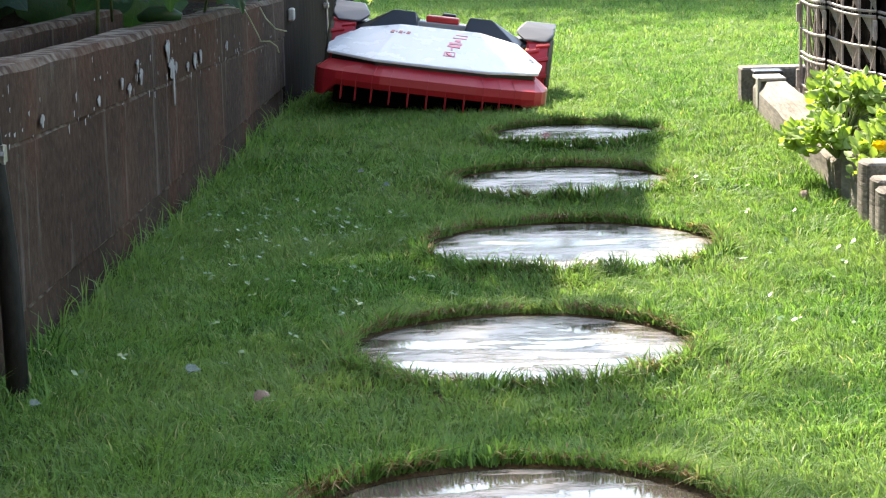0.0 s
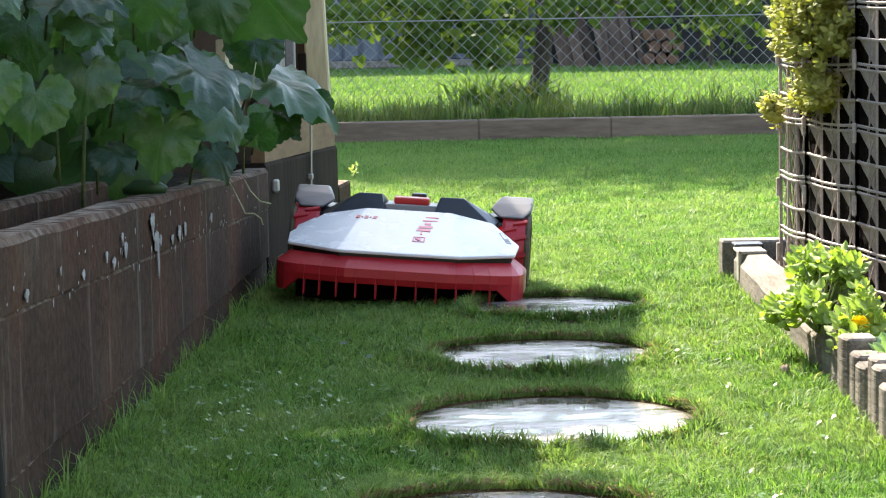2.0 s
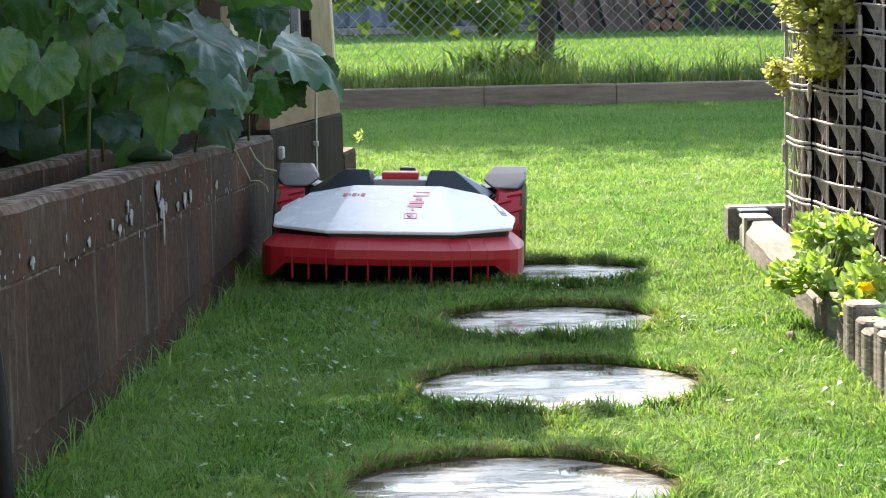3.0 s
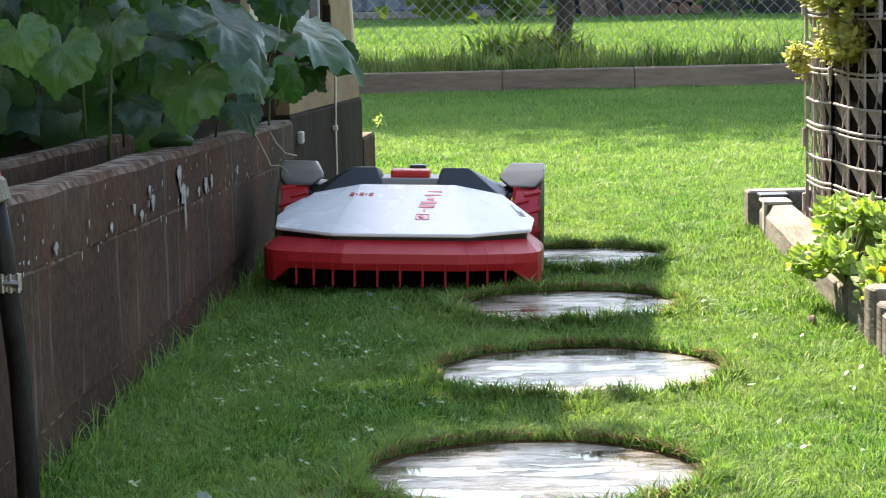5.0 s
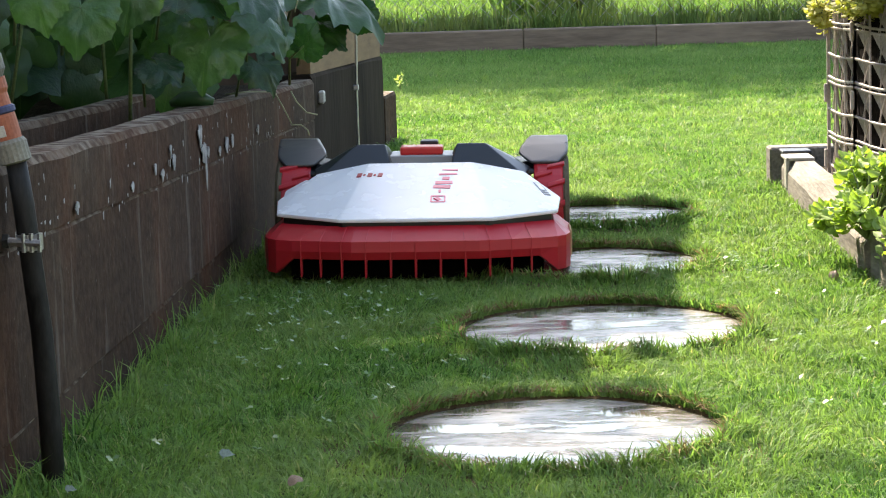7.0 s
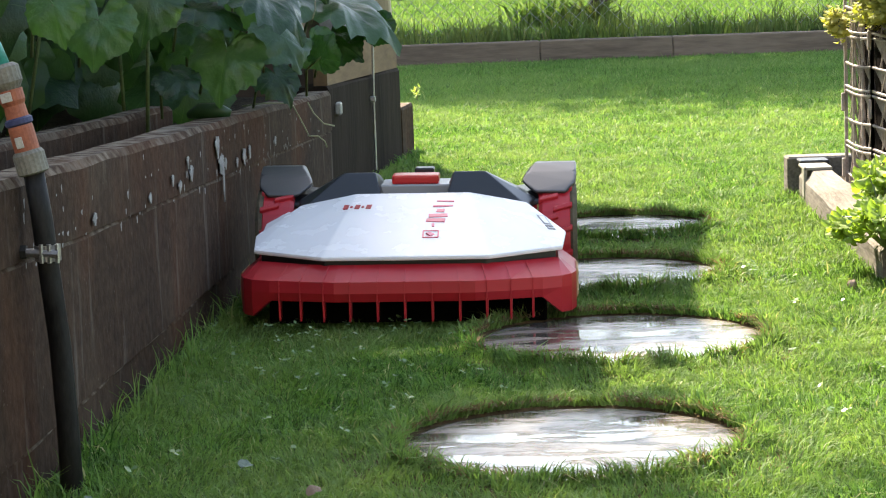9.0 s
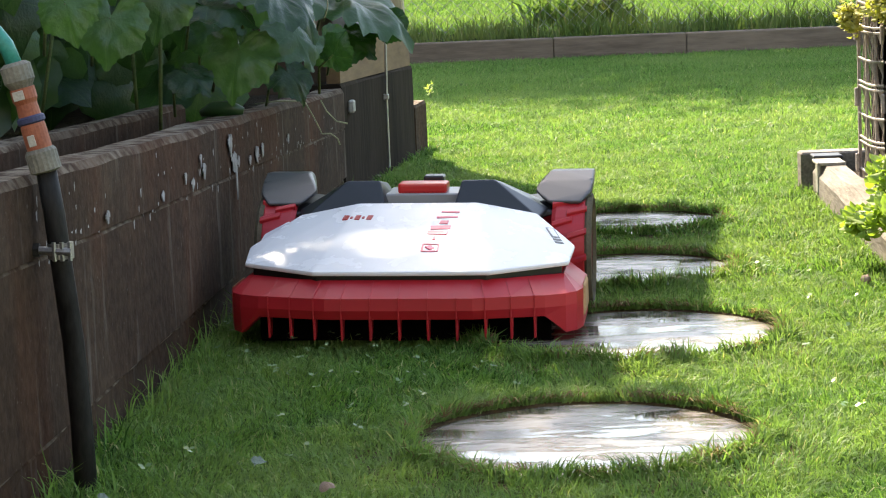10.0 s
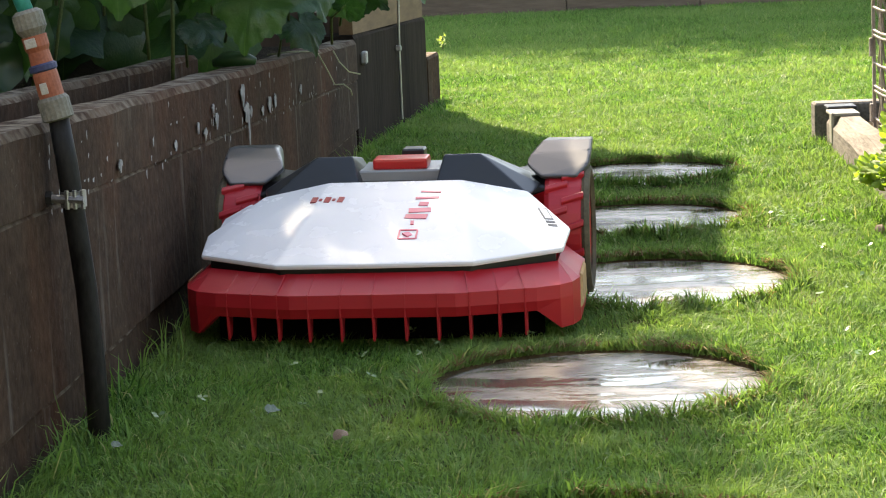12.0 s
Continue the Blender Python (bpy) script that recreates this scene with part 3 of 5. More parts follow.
def build_mower():
    root = thing("robot_mower", "red and white robot lawn mower with black top on the lawn", "robot mower")
    # bumper: a bevelled band round the front and sides
    half = [(0.0, 0), (0.06, 0), (0.10, 0), (0.15, 0), (0.195, 0), (0.222, 1), (0.236, 1)]
    st = [(-x, front_y(x), k) for x, k in half[:0:-1]] + [(x, front_y(x), k) for x, k in half]
    st = [(-0.243, 0.20, 1), (-0.243, 0.085, 1)] + st + [(0.243, 0.085, 1), (0.243, 0.20, 1)]
    bm = bmesh.new()
    rows = []
    for i, (x, y, low) in enumerate(st):
        zb = 0.021 if low else 0.0455
        s = 1 if x > 0 else -1
        px = min(abs(x) * 0.94, 0.217)
        edge = 0.034 if px < 0.12 else 0.034 + (px - 0.12) * 0.557
        inx, iny = s * px - x, max(edge - y, 0.012) if y < 0.08 else 0.02 if y < 0.1 else 0.0
        rows.append([bm.verts.new(p) for p in ((x, y + 0.004, zb), (x, y - 0.001, 0.058), (x, y, 0.0745), (x + inx, y + iny, 0.0945), (x + inx * 1.15, y + iny * 1.1, 0.090), (x + inx * 0.5, y + 0.012, 0.055), (x + inx * 0.3, y + 0.012, zb))])
    for a, b in zip(rows, rows[1:]):
        for k in range(7):
            bm.faces.new((a[k], a[(k + 1) % 7], b[(k + 1) % 7], b[k]))
    bm.faces.new(rows[0][::-1])
    bm.faces.new(rows[-1])
    sharp = [e for e in bm.edges if e.calc_length() > 0 and len(e.link_faces) == 2 and e.calc_face_angle(0) > 0.45]
    bmesh.ops.bevel(bm, geom=sharp, offset=0.0016, segments=2, affect="EDGES", profile=0.5)
    bumper = part("bumper", bm, M_RED, root, "matt red plastic front bumper")
    for x in (-0.181, -0.150, -0.116, -0.078, -0.039, 0.0, 0.039, 0.078, 0.116, 0.150, 0.181):
        y = front_y(x)
        lo = 0.016
        t = hull([(x - 0.0018, y + 0.003, 0.056), (x + 0.0018, y + 0.003, 0.056), (x - 0.0015, y + 0.006, lo), (x + 0.0015, y + 0.006, lo), (x - 0.0018, y + 0.030, 0.056), (x + 0.0018, y + 0.030, 0.056), (x - 0.0015, y + 0.02, lo + 0.003), (x + 0.0015, y + 0.02, lo + 0.003)], 0.0005)
        part("tine", t, M_RED, bumper)
        px = abs(x) * 0.94
        iny = max(0.034 if px < 0.12 else 0.034 + (px - 0.12) * 0.557, y + 0.012) - y
        rib = hull([(x * (1 - 0.06 * k) + q, y + iny * k - 0.0004, 0.0743 + 0.0200 * k + d) for q in (-0.0009, 0.0009) for k in (0.0, 0.95) for d in (-0.002, 0.0010)])
        part("rib", rib, M_RED, bumper)
        seam = hull([(x + q, y + d, z) for q in (-0.0008, 0.0008) for d in (-0.0016, 0.003) for z in (0.047, 0.0742)])
        part("rib", seam, M_RED, bumper)
    for s in (-1, 1):
        part("side_pad", hull([(s * 0.2425, 0.088, 0.034), (s * 0.2425, 0.185, 0.034), (s * 0.2425, 0.175, 0.078), (s * 0.2425, 0.095, 0.078), (s * 0.246, 0.095, 0.038), (s * 0.246, 0.178, 0.038), (s * 0.246, 0.170, 0.074), (s * 0.246, 0.100, 0.074)], 0.0008), M_TAN, bumper, "tan side pad")
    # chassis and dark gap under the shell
    part("chassis", box(-0.185, 0.185, 0.060, 0.56, 0.032, 0.090, 0.006), M_SHADE_BLACK, root, "black underside chassis with its shade in the colour")
    # Near-black plate put in for the shade between the tines.
    part("shade_plate", box(-0.200, 0.200, 0.062, 0.075, 0.006, 0.080, 0.002), M_SHADE_BLACK, root, "black plate put in for the shade behind the tines")
    part("skirt", hull([(s * x, y, z) for s in (-1, 1) for x, y, z in ((0.116, 0.037, 0.084), (0.214, 0.095, 0.084), (0.205, 0.25, 0.094), (0.116, 0.037, 0.1035), (0.214, 0.095, 0.106), (0.205, 0.25, 0.12))], 0.001), M_BLACK, root, "black gap band under the shell")
    # white faceted shell
    right = [(0.120, 0.030, 0.1005), (0.224, 0.088, 0.1045), (0.229, 0.152, 0.117), (0.170, 0.240, 0.151), (0.085, 0.245, 0.1668)]
    pts = []
    for s in (-1, 1):
        for x, y, z in right:
            pts.append((s * x, y, z + 0.006))
        for x, y, z in right[:3]:
            pts.append((s * x, y, z))
        pts += [(s * 0.19, 0.25, 0.125), (s * 0.06, 0.250, 0.10)]
    pts += [(0, 0.243, 0.1722), (0, 0.027, 0.1005), (0, 0.027, 0.1065)]
    shell = part("shell", hull(pts, 0.0024, 2), M_WHITE, root, "glossy white faceted shell")
    part("shell_wing", hull([(-x, y, z) for x, y, z in ((0.212, 0.16, 0.112), (0.226, 0.165, 0.115), (0.224, 0.235, 0.130), (0.19, 0.25, 0.147), (0.17, 0.2, 0.143), (0.19, 0.24, 0.112), (0.222, 0.235, 0.112))], 0.002, 2), M_WHITE, root, "white charging-side wing of the shell")
    # printing on the shell: plain bars
    slope = math.degrees(math.atan(0.3050))

    def print_bar(x, y, w, h, mat, skew=0.0, name="print_bar"):
        b = box(-w / 2, w / 2, -h / 2, h / 2, -0.002, 0.0003)
        part(name, b, mat, shell).matrix_basis = pose(x, y, shell_z(y) + 0.0002, slope, 0, skew)

    for i in range(3):
        print_bar(-0.098 + 0.017 * i, 0.196, 0.0075, 0.014, M_DKRED, -8)
    for i in range(2):
        print_bar(-0.090 + 0.017 * i, 0.196, 0.0035, 0.006, M_DKRED, -8)
    for i, (w, h) in enumerate(((0.026, 0.004), (0.030, 0.005), (0.012, 0.010), (0.028, 0.011), (0.028, 0.011), (0.004, 0.010))):
        print_bar(0.050 - 0.003 * i, 0.212 - 0.0165 * i, w, h, M_PINK, 4 if i % 2 else -6)
    for k in (-1, 1):
        print_bar(0.033 + 0.011 * k, 0.100, 0.0022, 0.022, M_PINK)
        print_bar(0.033, 0.100 + 0.011 * k, 0.022, 0.0022, M_PINK)
    print_bar(0.033, 0.100, 0.010, 0.010, M_PINK, 45)
    # sticker on the side facet
    pa, pb, pc = Vector((0.224, 0.088, 0.1105)), Vector((0.229, 0.152, 0.123)), Vector((0.170, 0.240, 0.157))
    along, face = (pa - pc).normalized(), (pb - pa).cross(pc - pa).normalized()
    frame_m = Matrix((along, face.cross(along), face)).transposed().to_4x4()
    for k, (u, w) in enumerate(((0.0, 0.034), (0.024, 0.006), (0.034, 0.006))):
        b = box(-w / 2, w / 2, -0.006, 0.006, -0.001, 0.0005)
        part("sticker", b, M_FENDER if k == 0 else M_BLACK, shell).matrix_basis = Matrix.Translation(pc * 0.52 + pa * 0.30 + pb * 0.18 + along * u) @ frame_m
        if k == 0:
            part("sticker", box(-0.014, 0.014, -0.004, 0.004, 0.0, 0.0009), M_WHITE, shell).matrix_basis = Matrix.Translation(pc * 0.52 + pa * 0.30 + pb * 0.18) @ frame_m
    # rear deck, two raised housings, button tray
    part("deck", hull([(s * x, y, z) for s in (-1, 1) for x, y, z in ((0.165, 0.244, 0.120), (0.165, 0.252, 0.149), (0.085, 0.252, 0.163), (0.085, 0.29, 0.168), (0.17, 0.30, 0.158), (0.15, 0.50, 0.10), (0.12, 0.45, 0.150))], 0.003, 2), M_DECK, root, "dark grey rear deck")
    for s in (-1, 1):
        part("housing", hull([(s * x, y, z) for x, y, z in ((0.048, 0.258, 0.160), (0.120, 0.258, 0.155), (0.060, 0.283, 0.2005), (0.107, 0.283, 0.2005), (0.058, 0.35, 0.190), (0.110, 0.35, 0.190), (0.182, 0.30, 0.156), (0.19, 0.37, 0.150), (0.04, 0.36, 0.158), (0.172, 0.256, 0.148))], 0.0025, 2), M_DECK, root, "black raised corner housing")
        part("window", hull([(s * (0.083 + q * math.cos(a) * 0.021), 0.262 + 0.011 + h * 0.6 * math.sin(a) * 0.012 - d, 0.178 + math.sin(a) * 0.012) for a in (k * math.pi / 6 for k in range(12)) for q, h, d in ((1, 1, 0.0), (0.9, 1, 0.0012))]), M_BLACK, root, "glossy black sensor window")
    part("tray", box(-0.054, 0.054, 0.285, 0.37, 0.162, 0.1805, 0.002), M_TRAY, root, "pale grey button tray")
    part("button", box(-0.036, 0.036, 0.292, 0.335, 0.180, 0.1945, 0.004, seg=2), M_REDGLOSS, root, "bright red stop button")
    part("sensor", box(-0.004, 0.026, 0.345, 0.375, 0.180, 0.1995, 0.002), M_BLACK, root, "small black rain sensor")
    for s in (-1, 1):
        f = hull([(s * x * 0.965, y, z) for x, y, z in ((0.190, 0.300, 0.1655), (0.238, 0.298, 0.1655), (0.166, 0.330, 0.179), (0.253, 0.320, 0.178), (0.174, 0.352, 0.190), (0.256, 0.350, 0.191), (0.188, 0.385, 0.2015), (0.256, 0.388, 0.202), (0.190, 0.43, 0.199), (0.255, 0.43, 0.199), (0.19, 0.306, 0.1605), (0.238, 0.304, 0.1605), (0.254, 0.43, 0.188), (0.185, 0.43, 0.188), (0.170, 0.345, 0.174), (0.254, 0.330, 0.171))], 0.004, 3)
        part("fender", f, M_FENDER, root, "smooth grey wheel fender")
        part("arm", hull([(s * x, y, z) for x, y, z in ((0.14, 0.30, 0.13), (0.20, 0.30, 0.15), (0.20, 0.40, 0.15), (0.14, 0.40, 0.13), (0.14, 0.30, 0.160), (0.190, 0.335, 0.166), (0.190, 0.42, 0.168), (0.14, 0.42, 0.160))], 0.002), M_BLACK, root)
        wheel = new("wheel")
        wheel.parent = root
        wheel.matrix_basis = pose(s * 0.214, WHEEL_Y, WHEEL_R)
        prof = [(-0.026, 0.060), (-0.026, 0.080), (-0.020, 0.084), (0.020, 0.084), (0.026, 0.080), (0.026, 0.060), (0.018, 0.030), (-0.018, 0.030)]
        bm = bmesh.new()
        n = 40
        rings = [[bm.verts.new((px * s, r * math.cos(a), r * math.sin(a))) for px, r in prof] for a in (2 * math.pi * k / n for k in range(n))]
        for k in range(n):
            for j in range(8):
                bm.faces.new((rings[k][j], rings[k][(j + 1) % 8], rings[(k + 1) % n][(j + 1) % 8], rings[(k + 1) % n][j]))
        part("rim", bm, M_RED, wheel, "red moulded wheel", smooth=False)
        part("tyre", tube([(s * 0.0265 + 0 * k, 0.079 * math.cos(2 * math.pi * k / 40), 0.079 * math.sin(2 * math.pi * k / 40)) for k in range(41)], 0.0065, 6, caps=False), M_TYRE, wheel, "muddy rubber ring")
        hubm = tube([(-0.02 * s, 0, 0), (0.02 * s, 0, 0)], 0.031, 16)
        part("hub", hubm, M_BLACK, wheel)
        lug = hull([(x, y, z) for x, y, z in ((-0.025, -0.009, 0.080), (-0.025, 0.003, 0.080), (0.004, 0.0, 0.080), (0.004, 0.012, 0.080), (-0.025, -0.006, 0.0885), (-0.025, 0.001, 0.0885), (0.004, 0.003, 0.0885), (0.004, 0.010, 0.0885))], 0.0008)
        first = part("lug", lug, M_RED, wheel)
        for k in range(1, 28):
            c = new("lug", first.data)
            c.parent = wheel
            flip = 1 if k % 2 == 0 else -1
            c.matrix_basis = pose(0, 0, 0, 360 / 28 * k) @ (Matrix() if flip == 1 else pose(0, 0.004, 0, 0, 0, 180))
        wheel["side"] = s
        # small front caster
        caster = part("caster", tube([(s * 0.150 - 0.012, 0.13, 0.030), (s * 0.150 + 0.012, 0.13, 0.030)], 0.030, 16), M_TYRE, root)
    for k in range(2):
        part("charging_contact", box(-0.236, -0.216, 0.205 + 0.02 * k, 0.215 + 0.02 * k, 0.108, 0.116, 0.002), M_REDGLOSS, root)
    part("rear_body", hull([(s * x, y, z) for s in (-1, 1) for x, y, z in ((0.185, 0.44, 0.05), (0.185, 0.44, 0.14), (0.17, 0.57, 0.05), (0.17, 0.56, 0.13), (0.1, 0.44, 0.150), (0.1, 0.56, 0.135))], 0.006, 2), M_RED, root, "red rear body")
    return root


mower = build_mower()


def motions():
    walk(mower, MOWER)
    for w in [c for c in mower.children if c.name.startswith("wheel")]:
        rows, turn, last = [], 0.0, None
        for t, m in MOWER:
            p = m @ Vector((w["side"] * 0.214, WHEEL_Y, 0))
            steps = 1
            if last is not None:
                dist = (p - last[1]).length
                steps = max(1, math.ceil(math.degrees(dist / WHEEL_R) / 60))
                for k in range(1, steps + 1):
                    rows.append((last[0] + (t - last[0]) * k / steps, pose(w["side"] * 0.214, WHEEL_Y, WHEEL_R, turn + math.degrees(dist / WHEEL_R) * k / steps)))
                turn += math.degrees(dist / WHEEL_R)
            else:
                rows.append((t, pose(w["side"] * 0.214, WHEEL_Y, WHEEL_R)))
            last = (t, p)
        walk(w, rows)


# ---- shed behind the bed ----
def build_shed():
    shed = thing("garden_shed", "small timber garden shed with pale corner post and grey trim", "shed")
    at = lambda y, d=0.0: wall_x(y) - d
    part("plank", slab_along(4.87, 5.79, lambda y: at(y, 0.004), 0.03, lambda y: 0.254 - (y - 4.85) * 0.017, lambda y: 0.345 - (y - 4.85) * 0.02, 8, 0.003, 0.001), M_YELLOWWOOD, shed, "yellowed bottom plank")
    part("plank", slab_along(4.95, 5.79, lambda y: at(y, 0.10), 0.02, 0.30, 0.52, 8, 0.003, 0.001), M_PALEWOOD, shed, "pale inner board")
    part("post", box(at(5.70) - 0.052, at(5.70) + 0.004, 5.66, 5.74, 0.335, 1.54, 0.004, turn=pose(-0.236, 5.7, 0.33) @ pose(0, 0, 0, 0, -2.2) @ pose(0.236, -5.7, -0.33)), M_PALEWOOD, shed, "pale corner post")
    part("post", box(at(5.34) - 0.040, at(5.34) - 0.018, 5.30, 5.36, 0.335, 1.42, 0.003), M_GREYPAINT, shed, "grey painted post")
    part("post", box(at(5.34) - 0.075, at(5.34) - 0.058, 5.30, 5.34, 0.335, 1.42, 0.003), M_GREYPAINT, shed, "grey painted post")
    part("panel", box(at(5.0) - 0.05, at(5.3) - 0.035, 5.10, 5.29, 0.30, 0.475, 0.004), M_GREYPAINT, shed, "grey lower panel")
    part("slot_plate", box(at(5.45) - 0.030, at(5.45) - 0.012, 5.44, 5.47, 0.36, 0.48, 0.002), M_DARKWALL, shed)
    # Upper boards and roof are out of view, added to cast the shed's shadow.
    for i in range(8):
        z = 0.70 + i * 0.103
        part("shading_board", slab_along(4.6, 5.78, lambda y: at(y, 0.03), 0.02, z, z + 0.100, 6, 0.003, 0.001), M_PALEWOOD, shed)
    part("roof", slab_along(4.5, 5.90, lambda y: at(y) + 0.06, 1.6, 1.54, 1.57, 4, 0.003, 0.0), M_GREYPAINT, shed, "grey flat roof sheet, unseen, added to cast shade")
    part("end_wall", box(-1.6, at(5.78) - 0.05, 5.76, 5.79, 0.0, 1.42), M_LUMBER, shed)
    rod = thing("metal_rod", "thin rusty metal rod fixed upright to the wall", "rod")
    part("rod", tube([(at(5.36) + 0.008, 5.36, 0.02), (at(5.36) + 0.008, 5.36, 0.18), (at(5.36) + 0.012, 5.36, 0.34)], 0.0032, 8), M_STEEL, rod)
    part("clip", box(at(5.36), at(5.36) + 0.014, 5.352, 5.368, 0.182, 0.195, 0.002), M_STEEL, rod)
    tagged(part("wall_clip", box(at(4.94) - 0.002, at(4.94) + 0.012, 4.92, 4.96, 0.185, 0.212, 0.003), M_CREAM), "small white clip on the dark wall", "clip")


build_shed()


# ---- hose stand: black pipe with connector and green hose ----
def ring_profile(prof, x, y, n=20, ribs=0):
    bm = bmesh.new()
    loops = [[bm.verts.new((x + r * (1 + (0.035 if ribs and k % 2 else 0)) * math.cos(2 * math.pi * k / n), y + r * (1 + (0.035 if ribs and k % 2 else 0)) * math.sin(2 * math.pi * k / n), z)) for k in range(n)] for r, z in prof]
    for a, b in zip(loops, loops[1:]):
        for k in range(n):
            bm.faces.new((a[k], a[(k + 1) % n], b[(k + 1) % n], b[k]))
    bm.faces.new(loops[0][::-1])
    bm.faces.new(loops[-1])
    return bm


def build_hose():
    tap = thing("standpipe", "black plastic standpipe with orange hose connector beside the wall", "standpipe", pose(-0.443, 2.252, 0.0))
    part("pipe", tube([(0.009, 0, -0.02), (0.008, 0, 0.08), (0.005, 0, 0.16), (-0.002, 0, 0.24), (-0.006, 0, 0.29), (-0.012, 0, 0.340)], [0.0118, 0.0115, 0.0112, 0.011, 0.011, 0.0105], 14), M_PIPE, tap, "scuffed black pipe", smooth=True)
    clamp = part("clamp", tube([(-0.002, 0, 0.246), (-0.002, 0, 0.262)], 0.0135, 16), M_STEEL, tap, "steel pipe clamp")
    part("screw", tube([(-0.032, -0.006, 0.256), (0.012, -0.014, 0.254)], 0.0045, 8), M_STEEL, clamp)
    part("screw_head", tube([(-0.034, -0.006, 0.256), (-0.022, -0.006, 0.256)], 0.0075, 6), M_PIPE, clamp)
    for k in range(3):
        part("band", tube([(-0.006 + 0.008 * k, -0.0135, 0.245), (-0.006 + 0.008 * k, -0.0135, 0.264)], 0.0025, 6), M_STEEL, clamp)
    top = new("connector")
    top.parent = tap
    top.matrix_basis = pose(-0.011, 0, 0.334, 0, -13) @ Matrix.Scale(0.95, 4)
    part("nut", ring_profile([(0.0125, 0), (0.0165, 0.002), (0.0165, 0.022), (0.014, 0.026)], 0, 0, 40, 1), M_NUT, top, "ribbed grey nut")
    part("body", ring_profile([(0.0135, 0.026), (0.0135, 0.050), (0.0125, 0.055), (0.0115, 0.075), (0.0135, 0.080), (0.0135, 0.092)], 0, 0), M_ORANGE, top, "faded orange connector body")
    part("seal", ring_profile([(0.0125, 0.053), (0.0150, 0.055), (0.0150, 0.060), (0.0125, 0.062)], 0, 0), M_BLUE, top, "dark blue ring")
    part("label", box(-0.009, 0.003, -0.0142, -0.0125, 0.080, 0.090, 0.0006), M_CREAM, top)
    part("label", box(-0.007, 0.001, -0.0142, -0.0128, 0.030, 0.042, 0.0006), M_CREAM, top)
    part("nut", ring_profile([(0.011, 0.092), (0.0135, 0.096), (0.016, 0.100), (0.016, 0.116), (0.011, 0.120)], 0, 0, 36, 1), M_NUT, top, "ribbed grey nut")
    part("hose", tube([(0, 0, 0.116), (-0.003, 0, 0.14), (-0.016, 0, 0.17), (-0.045, 0.01, 0.20), (-0.10, 0.03, 0.215), (-0.17, 0.06, 0.19), (-0.24, 0.1, 0.11), (-0.28, 0.13, -0.02), (-0.29, 0.14, -0.08)], 0.0085, 12), M_HOSE, top, "green garden hose", smooth=True)


build_hose()


# ---- cucumber plant ----
def leaf_mesh(name, outline, rings, curl, seed, fold=0.25):
    """A leaf in the xy plane: stalk at the origin, tip at +y, size about one."""
    r = random.Random(seed)
    n = len(outline)
    wave = [r.uniform(-1, 1) for _ in range(n)]
    vs, fs = [(0, 0, 0)], []
    for q in rings:
        for k, (x, y) in enumerate(outline):
            x, y = x * q, y * q
            lump = noise.noise((x * 2.6 + seed * 3.1, y * 2.6, seed * 1.7)) * 0.16 + noise.noise((x * 7 + seed, y * 7, 4.0)) * 0.05
            z = -curl * (x * x + y * y) - fold * abs(x) * 0.35 + lump * min(1.0, 1.6 * q) + 0.05 * q ** 3 * wave[k] - 0.40 * max(0.0, y - 0.30) ** 2 - 0.35 * max(0.0, abs(x) - 0.40) ** 2
            vs.append((x, y, z))
    for k in range(n):
        fs.append((0, 1 + k, 1 + (k + 1) % n))
    for j in range(len(rings) - 1):
        a, b = 1 + j * n, 1 + (j + 1) * n
        for k in range(n):
            fs += [(a + k, b + k, b + (k + 1) % n), (a + k, b + (k + 1) % n, a + (k + 1) % n)]
    me = bpy.data.meshes.new(name)
    me.from_pydata(vs, [], fs)
    me.polygons.foreach_set("use_smooth", [True] * len(me.polygons))
    return me


def cuke_outline(n):
    """Pointed, angular five-cornered leaf with a heart-shaped base and finely toothed edge."""
    half = [(0.0, 1.0), (0.17, 0.80), (0.38, 0.66), (0.64, 0.50), (0.71, 0.22), (0.76, -0.04), (0.64, -0.32), (0.40, -0.46), (0.15, -0.40), (0.0, -0.06)]
    ring = half + [(-x, y) for x, y in half[-2:0:-1]]
    pts = []
    for k in range(n):
        f = k / n * len(ring)
        i = int(f)
        (ax, ay), (bx, by) = ring[i], ring[(i + 1) % len(ring)]
        u = f - i
        q = 1.0 + (0.03 if k % 2 else -0.015)
        pts.append(((ax + (bx - ax) * u) * q, (ay + (by - ay) * u) * q))
    return pts


def leaf_pose(at, tip, normal, size):
    t = Vector(tip).normalized()
    n = Vector(normal)
    n = (n - t * n.dot(t)).normalized()
    m = Matrix((t.cross(n), t, n)).transposed().to_4x4()
    return Matrix.Translation(at) @ m @ Matrix.Scale(size, 4)


TENDRILS = (
    ((-0.435, 4.05, 0.272), (-0.394, 4.05, 0.276), (-0.359, 4.06, 0.274), (-0.345, 4.08, 0.268)),
    ((-0.345, 4.07, 0.268), (-0.332, 4.07, 0.243), (-0.322, 4.07, 0.221), (-0.318, 4.07, 0.212), (-0.302, 4.07, 0.212), (-0.290, 4.07, 0.202), (-0.287, 4.07, 0.191)),
    ((-0.318, 4.07, 0.273), (-0.308, 4.07, 0.253), (-0.291, 4.07, 0.234), (-0.271, 4.07, 0.229)),
    ((-0.290, 4.05, 0.485), (-0.295, 4.05, 0.460), (-0.296, 4.05, 0.440), (-0.304, 4.05, 0.415)),
)
M_TENDRIL = mottled("pale_dry_tendril", (0.24, 0.26, 0.13), (0.42, 0.42, 0.26), 30, 0.7, 0.2, 0.0005)


